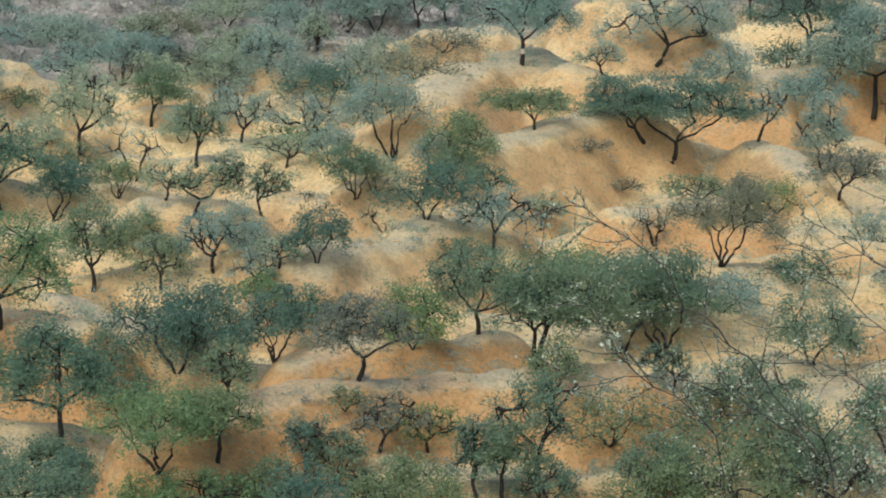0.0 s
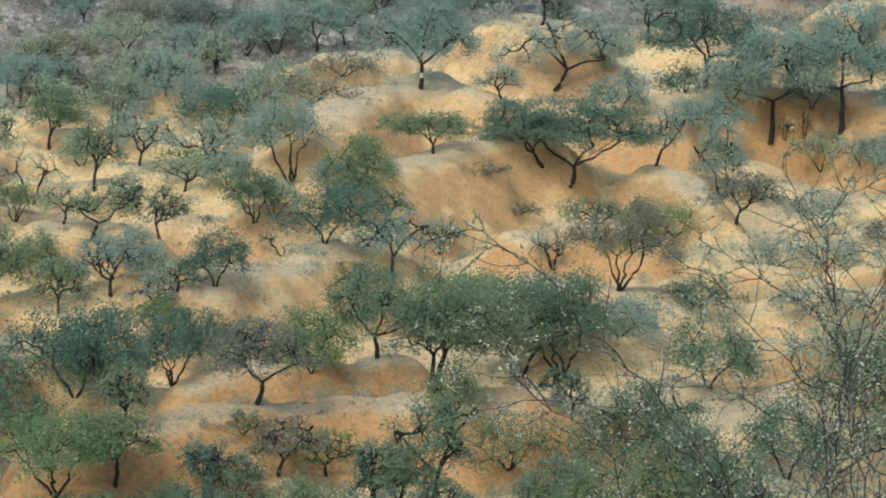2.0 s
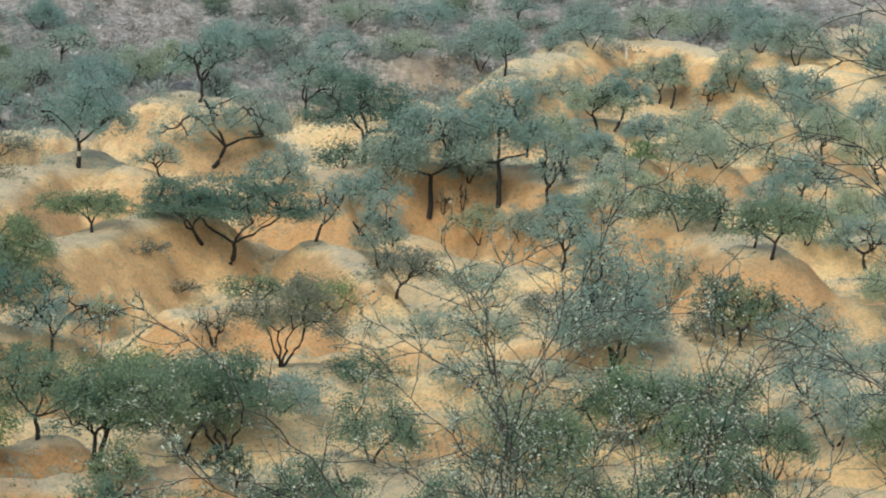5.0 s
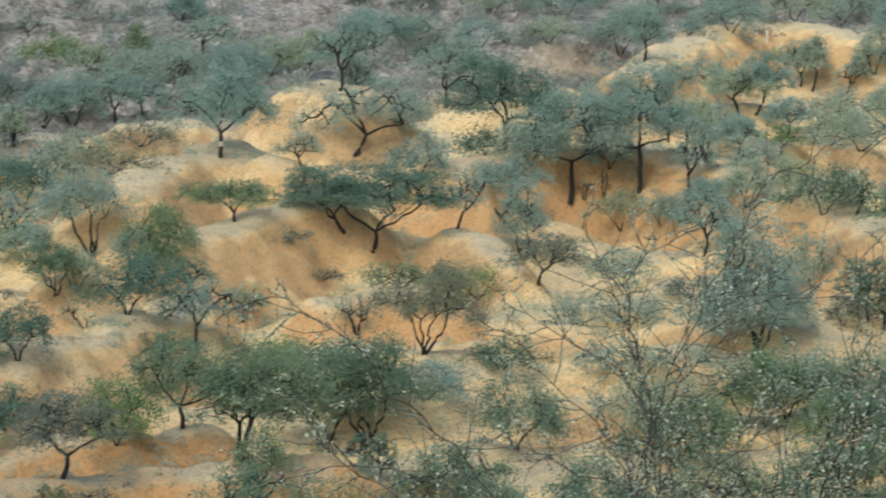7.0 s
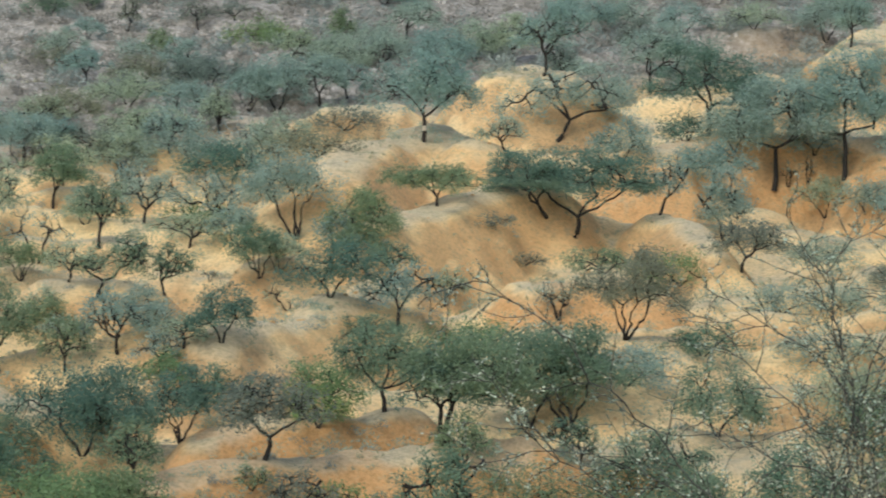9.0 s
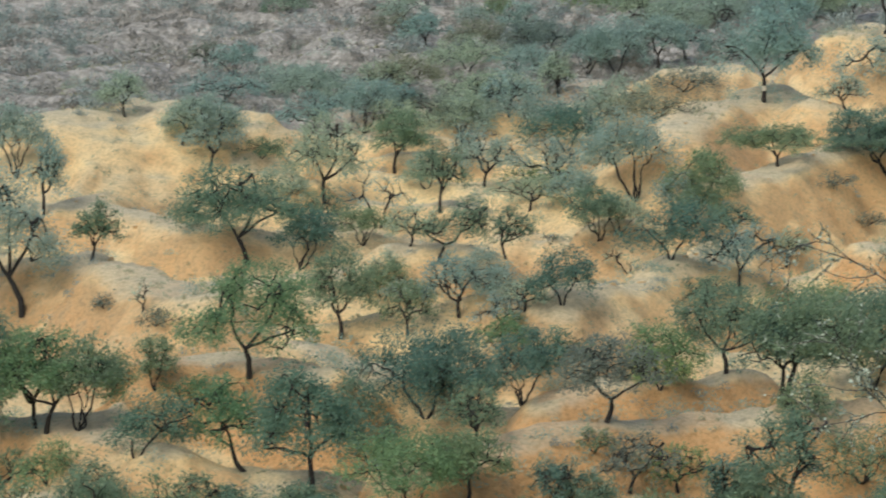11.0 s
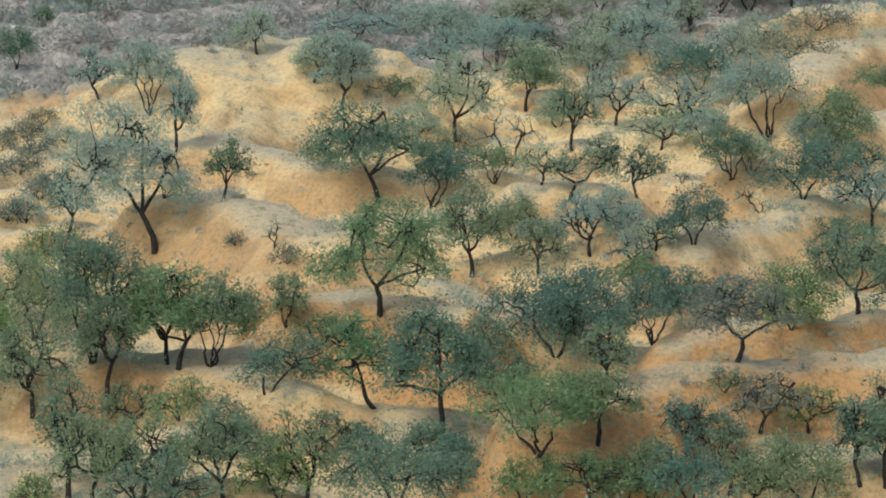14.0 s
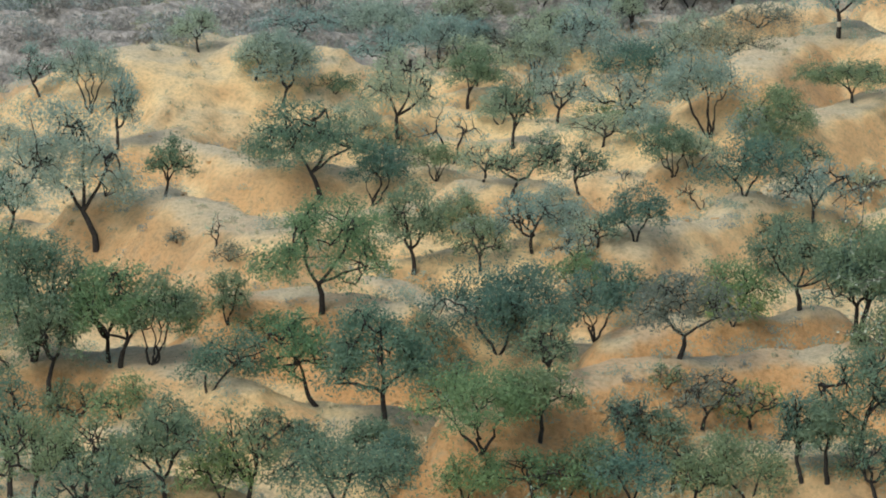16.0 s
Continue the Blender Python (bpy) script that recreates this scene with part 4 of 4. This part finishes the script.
def spots_in(rng, count, x0, x1, y0, y1, keep):
    out = np.empty((0, 2))
    while len(out) < count:
        p = np.column_stack([rng.uniform(x0, x1, count * 2), rng.uniform(y0, y1, count * 2)])
        p = p[np.abs(p[:, 0] + 0.03 * p[:, 1]) < 0.34 * p[:, 1]]
        out = np.concatenate([out, p[keep(p[:, 0], p[:, 1], rng.random(len(p)))]])
    return out[:count]


rng = np.random.default_rng(5)
p = spots_in(rng, 3800, -150, 130, 225, 440, lambda x, y, r: (y - 0.9 * x > 284 + 16 * r) & (fbm(x / 15, y / 15, 2, 77) > -0.45 + 0.4 * r))
scatter("hill_scrub", rng, p, rng.uniform(0.7, 2.0, len(p)), rng.uniform(1.4, 4.0, len(p)), 60, 0.24, SCRUB, "grey leafless scrub covering the stony far hill", "scrub")
p = spots_in(rng, 1150, -150, 130, 230, 440, lambda x, y, r: (y - 0.9 * x > 280 + 16 * r) & (fbm(x / 12, y / 12, 2, 91) > -0.1 + 0.3 * r))
scatter("hill_bushes", rng, p, rng.uniform(1.0, 2.8, len(p)), rng.uniform(1.8, 5.0, len(p)), 190, 0.20, LEAF_GREY, "dusty haze-pale green low bushes on the far hill", "scrub")
p = spots_in(rng, 1500, -80, 80, 121, 330, lambda x, y, r: fbm(x / 10, y / 10, 2, 55) > 0.02 + 0.2 * r - 0.25 * (y < 141))
scatter("undergrowth", rng, p, rng.uniform(0.4, 1.3, len(p)), rng.uniform(0.7, 2.2, len(p)), 100, 0.085, LEAF_HAZED, "low dusty haze-pale green undergrowth between the trees", "undergrowth")
p = spots_in(rng, 1500, -90, 90, 128, 330, lambda x, y, r: fbm(x / 6, y / 4, 3, 83) > 0.1 + 0.25 * r)
scatter("brush_mats", rng, p, rng.uniform(0.2, 0.6, len(p)), rng.uniform(0.6, 1.8, len(p)), 60, 0.08, LEAF_GREY, "low mats of dry grey brush on the slopes", "brush")
p = spots_in(rng, 9000, -75, 85, 128, 330, lambda x, y, r: fbm(x / 6, y / 6, 3, 35) > -0.1 + 0.4 * r)
scatter("dry_tufts", rng, p, rng.uniform(0.15, 0.5, len(p)), rng.uniform(0.25, 0.95, len(p)), 9, 0.11, STRAW, "dry grass tufts dotting the clay slopes", "grass")


def stones(name, rng, spots, size, mat, label):
    """Angular stones, each a squashed eight-cornered lump, as one mass of stuff."""
    box = np.array([(i, j, k) for k in (-1, 1) for j in (-1, 1) for i in (-1, 1)], float)
    faces = np.array([(0, 2, 3, 1), (4, 5, 7, 6), (0, 1, 5, 4), (1, 3, 7, 5), (3, 2, 6, 7), (2, 0, 4, 6)])
    n = len(spots)
    s = rng.uniform(0.4, 1.6, (n, 1, 1)) * size * rng.uniform(0.5, 1.2, (n, 1, 3))
    v = box[None] * s * rng.uniform(0.6, 1.0, (n, 8, 3))
    a = rng.uniform(0, 6.3, (n, 1))
    x, y = v[:, :, 0] * np.cos(a) - v[:, :, 1] * np.sin(a), v[:, :, 0] * np.sin(a) + v[:, :, 1] * np.cos(a)
    foot = np.column_stack([spots, ground_z(spots[:, 0], spots[:, 1])])
    v = np.stack([x, y, v[:, :, 2] * 0.8], -1) + foot[:, None]
    q = (np.arange(n)[:, None, None] * 8 + faces[None]).reshape(-1, 4)
    return tagged(new(name, mesh_from(name, v.reshape(-1, 3), q, mat)), label, "stones", kind="stuff")


STONE = bark_material("pale_stone", (0.30, 0.27, 0.235), (0.68, 0.62, 0.55))
p = spots_in(rng, 4200, -150, 130, 225, 440, lambda x, y, r: (y - 0.9 * x > 298 + 10 * r) & (fbm(x / 9, y / 9, 3, 19) > 0.0 + 0.25 * r))
stones("hill_stones", rng, p, 0.26, STONE, "pale loose stones strewn over the grey hill")
p = spots_in(rng, 900, -75, 85, 130, 330, lambda x, y, r: fbm(x / 5, y / 5, 3, 29) > 0.05 + 0.3 * r)
stones("clay_clods", rng, p, 0.13, CLAY, "clods of clay fallen from the cut faces")

# a painted marker on the hilltop
post = new("marker_post")
post.location = (57.95, 339.1, float(ground_z(57.95, 339.1)) - 0.1)
tagged(post, "small white painted marker post on the hilltop", "post")
tube = Tubes(8)
tube.add([(0, 0, 0), (0, 0, 0.9), (0.01, 0, 1.3)], 0.10, 0.09)
part("shaft", tube.mesh("shaft", WHITE), post)
tube = Tubes(8)
tube.add([(0.01, 0, 1.3), (0.01, 0, 1.36), (0.01, 0, 1.4)], 0.12, 0.02)
part("cap", tube.mesh("cap", WHITE), post)


# ---------------------------------------------------------------- thorn shrubs close by
def thorn_shrub(x, y, stems, seed, label, leafy=0.85):
    """An open shrub near the viewer. stems: lines of (offset to the right, height over the foot) that it sends up."""
    rng = np.random.default_rng(seed)
    root = new("thorn_shrub")
    root.location = (x, y, float(ground_z(x, y)))
    tagged(root, label, "shrub", "thorn shrubs close by")
    leaf_at, leaf_dir = [], []

    def sprout(tubes, a, way, length, r, depth):
        n = 6
        steps = [np.asarray(a, float)]
        d = np.asarray(way, float)
        for _ in range(n):
            d = d + rng.normal(0, 0.15, 3)
            d[2] += 0.02
            d /= np.linalg.norm(d)
            steps.append(steps[-1] + d * length / n)
        steps = np.array(steps)
        tubes.add(steps, r, r * 0.5)
        for k in range(1, n + 1):
            if depth > 0 and rng.random() < 0.38:
                side = np.cross(d, rng.normal(0, 1, 3))
                side /= np.linalg.norm(side)
                w = (steps[k] - steps[k - 1])
                w /= np.linalg.norm(w)
                w = w * 0.55 + side * rng.uniform(0.5, 1.0)
                w[1] *= 0.6
                sprout(tubes, steps[k], w / np.linalg.norm(w), length * rng.uniform(0.35, 0.65), r * 0.7, depth - 1)
            if depth < 2:
                for _ in range(rng.integers(1, 5)):
                    leaf_at.append(steps[k] + (steps[k - 1] - steps[k]) * rng.random())
                    leaf_dir.append(w_dir(steps[k] - steps[k - 1]))

    def w_dir(v):
        v = v / np.linalg.norm(v) + rng.normal(0, 0.9, 3)
        return v / np.linalg.norm(v)

    for line in stems:
        line = np.array([(u, rng.normal(0, 0.12), v) for u, v in line])
        run = np.concatenate([[0], np.cumsum(np.linalg.norm(np.diff(line, axis=0), axis=1))])
        steps_n = max(18, int(run[-1] / 0.12))
        t = np.linspace(0, run[-1], steps_n)
        pts = np.stack([np.interp(t, run, line[:, i]) for i in range(3)], -1)
        pts[1:-1] = (pts[:-2] + pts[1:-1] * 2 + pts[2:]) / 4
        pts[1:] += rng.normal(0, 0.014, pts[1:].shape)
        pts[:, 1] += np.linspace(0, rng.normal(0, 0.5), len(pts))
        tubes = Tubes(4)
        tubes.add(pts, 0.0095, 0.0024, 6)
        for k in range(steps_n // 3, len(pts)):
            for _ in range(2 if rng.random() < 0.35 else 1):
                w = pts[k] - pts[k - 1]
                w /= np.linalg.norm(w)
                side = np.cross(w, rng.normal(0, 1, 3))
                side /= np.linalg.norm(side)
                w = w * 0.75 + side * rng.uniform(0.4, 0.9)
                w[1] *= 0.6
                sprout(tubes, pts[k], w / np.linalg.norm(w), rng.uniform(0.15, 0.62) * (1.15 - 0.5 * k / steps_n), 0.0030, 1)
        part("stem", tubes.mesh("stem", TWIG), root)
    at, d = np.array(leaf_at), np.array(leaf_dir)
    keep = rng.random(len(at)) < leafy
    at, d = at[keep], d[keep]
    b = np.cross(d, rng.normal(0, 1, d.shape))
    b /= np.linalg.norm(b, axis=1)[:, None]
    s = rng.uniform(0.006, 0.0135, (len(at), 1))
    v = np.stack([at, at + d * s + b * s * 0.55, at + d * s * 2, at + d * s - b * s * 0.55], 1).reshape(-1, 3)
    part("foliage", mesh_from("foliage", v, np.arange(len(v)).reshape(-1, 4), LEAF_PALE), root, "tiny pale green leaves along thorny twigs")
    return root


thorn_shrub(2.28, 18.00, [
    [(-0.33, -0.15), (-0.35, 1.19), (-0.05, 1.99), (0.07, 2.65), (0.04, 2.87), (0.12, 3.14), (0.21, 3.37), (0.27, 3.57), (0.43, 3.73), (0.61, 3.84), (0.83, 3.92), (1.08, 3.86), (1.22, 3.95)],
    [(-0.34, -0.15), (-0.33, 1.29), (0.03, 2.15), (0.18, 2.87), (0.22, 3.19), (0.30, 3.41), (0.48, 3.57), (0.63, 3.66), (0.84, 3.70)],
    [(0.72, -0.15), (0.62, 1.33), (0.32, 2.22), (0.10, 2.96), (0.12, 3.28), (0.00, 3.55), (-0.06, 3.77), (-0.12, 3.93), (-0.22, 4.13), (-0.26, 4.30)],
    [(-0.21, -0.15), (-0.04, 1.51), (0.05, 2.52), (0.21, 3.37), (0.38, 3.71), (0.49, 3.89), (0.60, 4.09), (0.73, 4.27), (0.75, 4.51), (0.99, 4.66), (1.15, 4.70)],
    [(-0.37, -0.15), (-0.35, 1.45), (-0.07, 2.42), (0.12, 3.23), (-0.04, 3.75), (-0.11, 3.93), (0.04, 4.17), (0.24, 4.29)],
    [(0.96, -0.15), (0.87, 1.23), (0.55, 2.05), (0.32, 2.73), (0.49, 2.92), (0.69, 3.10), (0.89, 3.24), (1.03, 3.40)],
], 3, "open grey thorn shrub with tiny pale leaves")
thorn_shrub(2.13, 17.40, [
    [(0.53, -0.15), (0.25, 1.31), (0.14, 2.18), (0.08, 2.91), (-0.08, 3.06), (-0.23, 3.17), (-0.39, 3.32), (-0.59, 3.58)],
    [(0.38, -0.15), (0.41, 1.19), (0.32, 1.98), (0.19, 2.65), (-0.05, 2.73), (-0.27, 2.82), (-0.45, 2.90), (-0.64, 3.01)],
    [(0.79, -0.15), (0.43, 1.43), (0.39, 2.38), (0.22, 3.17), (0.07, 3.32), (-0.15, 3.47), (-0.33, 3.58), (-0.55, 3.71)],
    [(-0.14, -0.15), (-0.23, 1.07), (-0.41, 1.78), (-0.40, 2.38), (-0.82, 2.62), (-1.08, 2.79), (-1.45, 2.91), (-1.75, 2.87), (-1.88, 2.85)],
    [(-1.18, -0.15), (-1.33, 1.23), (-1.05, 2.04), (-1.14, 2.73), (-1.49, 2.92), (-1.67, 3.07), (-1.80, 3.29), (-1.86, 3.37)],
    [(0.06, -0.15), (-0.12, 1.13), (-0.40, 1.88), (-0.49, 2.51), (-0.84, 2.81), (-1.04, 3.12), (-1.30, 3.31), (-1.50, 3.59), (-1.72, 3.76), (-1.85, 3.82), (-2.06, 3.85)],
], 4, "open grey thorn shrub with long low side branches")
thorn_shrub(3.19, 17.00, [
    [(0.59, -0.15), (0.40, 1.18), (0.22, 1.97), (-0.03, 2.62), (0.03, 2.84), (0.13, 3.05), (0.24, 3.27), (0.36, 3.46), (0.53, 3.61), (0.72, 3.72)],
    [(0.69, -0.15), (0.51, 1.21), (0.28, 2.01), (0.17, 2.69), (0.25, 2.79), (0.21, 3.10), (0.21, 3.48), (0.27, 3.74), (0.24, 3.95)],
    [(0.59, -0.15), (0.51, 1.17), (0.39, 1.94), (0.44, 2.59), (0.55, 2.77), (0.74, 2.93), (0.78, 3.08)],
    [(-0.26, -0.15), (-0.03, 1.22), (-0.15, 2.03), (0.04, 2.71), (0.25, 2.84), (0.42, 2.89), (0.55, 2.90)],
    [(-0.86, -0.15), (-0.57, 1.18), (-0.40, 1.97), (-0.18, 2.62), (-0.14, 2.92), (-0.21, 3.09), (-0.32, 3.18)],
    [(-0.25, -0.15), (-0.28, 1.16), (-0.33, 1.93), (-0.31, 2.58), (-0.48, 2.79), (-0.53, 2.98), (-0.43, 3.13)],
    [(1.44, -0.15), (1.05, 1.12), (0.86, 1.87), (0.69, 2.49), (0.51, 2.80), (0.50, 3.10), (0.50, 3.40)],
], 5, "tall thorn shrub with long arching grey stems")
thorn_shrub(4.16, 14.93, [
    [(0.00, 0.00), (-0.07, 2.49), (-0.11, 3.61), (-0.23, 4.17), (-0.47, 4.34), (-0.71, 4.35), (-0.88, 4.28)],
    [(0.00, 0.00), (-0.04, 2.49), (-0.08, 3.75), (-0.21, 4.45), (-0.43, 4.67), (-0.66, 4.73), (-0.83, 4.67)],
    [(0.00, 0.00), (-0.07, 2.49), (-0.14, 3.75), (-0.37, 4.09), (-0.54, 4.17), (-0.71, 4.20)],
    [(0.00, 0.00), (-0.01, 2.49), (-0.03, 3.89), (-0.15, 4.75), (-0.38, 4.89), (-0.66, 4.97), (-0.83, 5.03)],
    [(0.00, 0.00), (-0.07, 2.49), (-0.25, 3.05), (-0.48, 3.22), (-0.65, 3.31), (-0.73, 3.23)],
], 7, "almost bare thorn shrub with reaching dark twigs", 0.3)
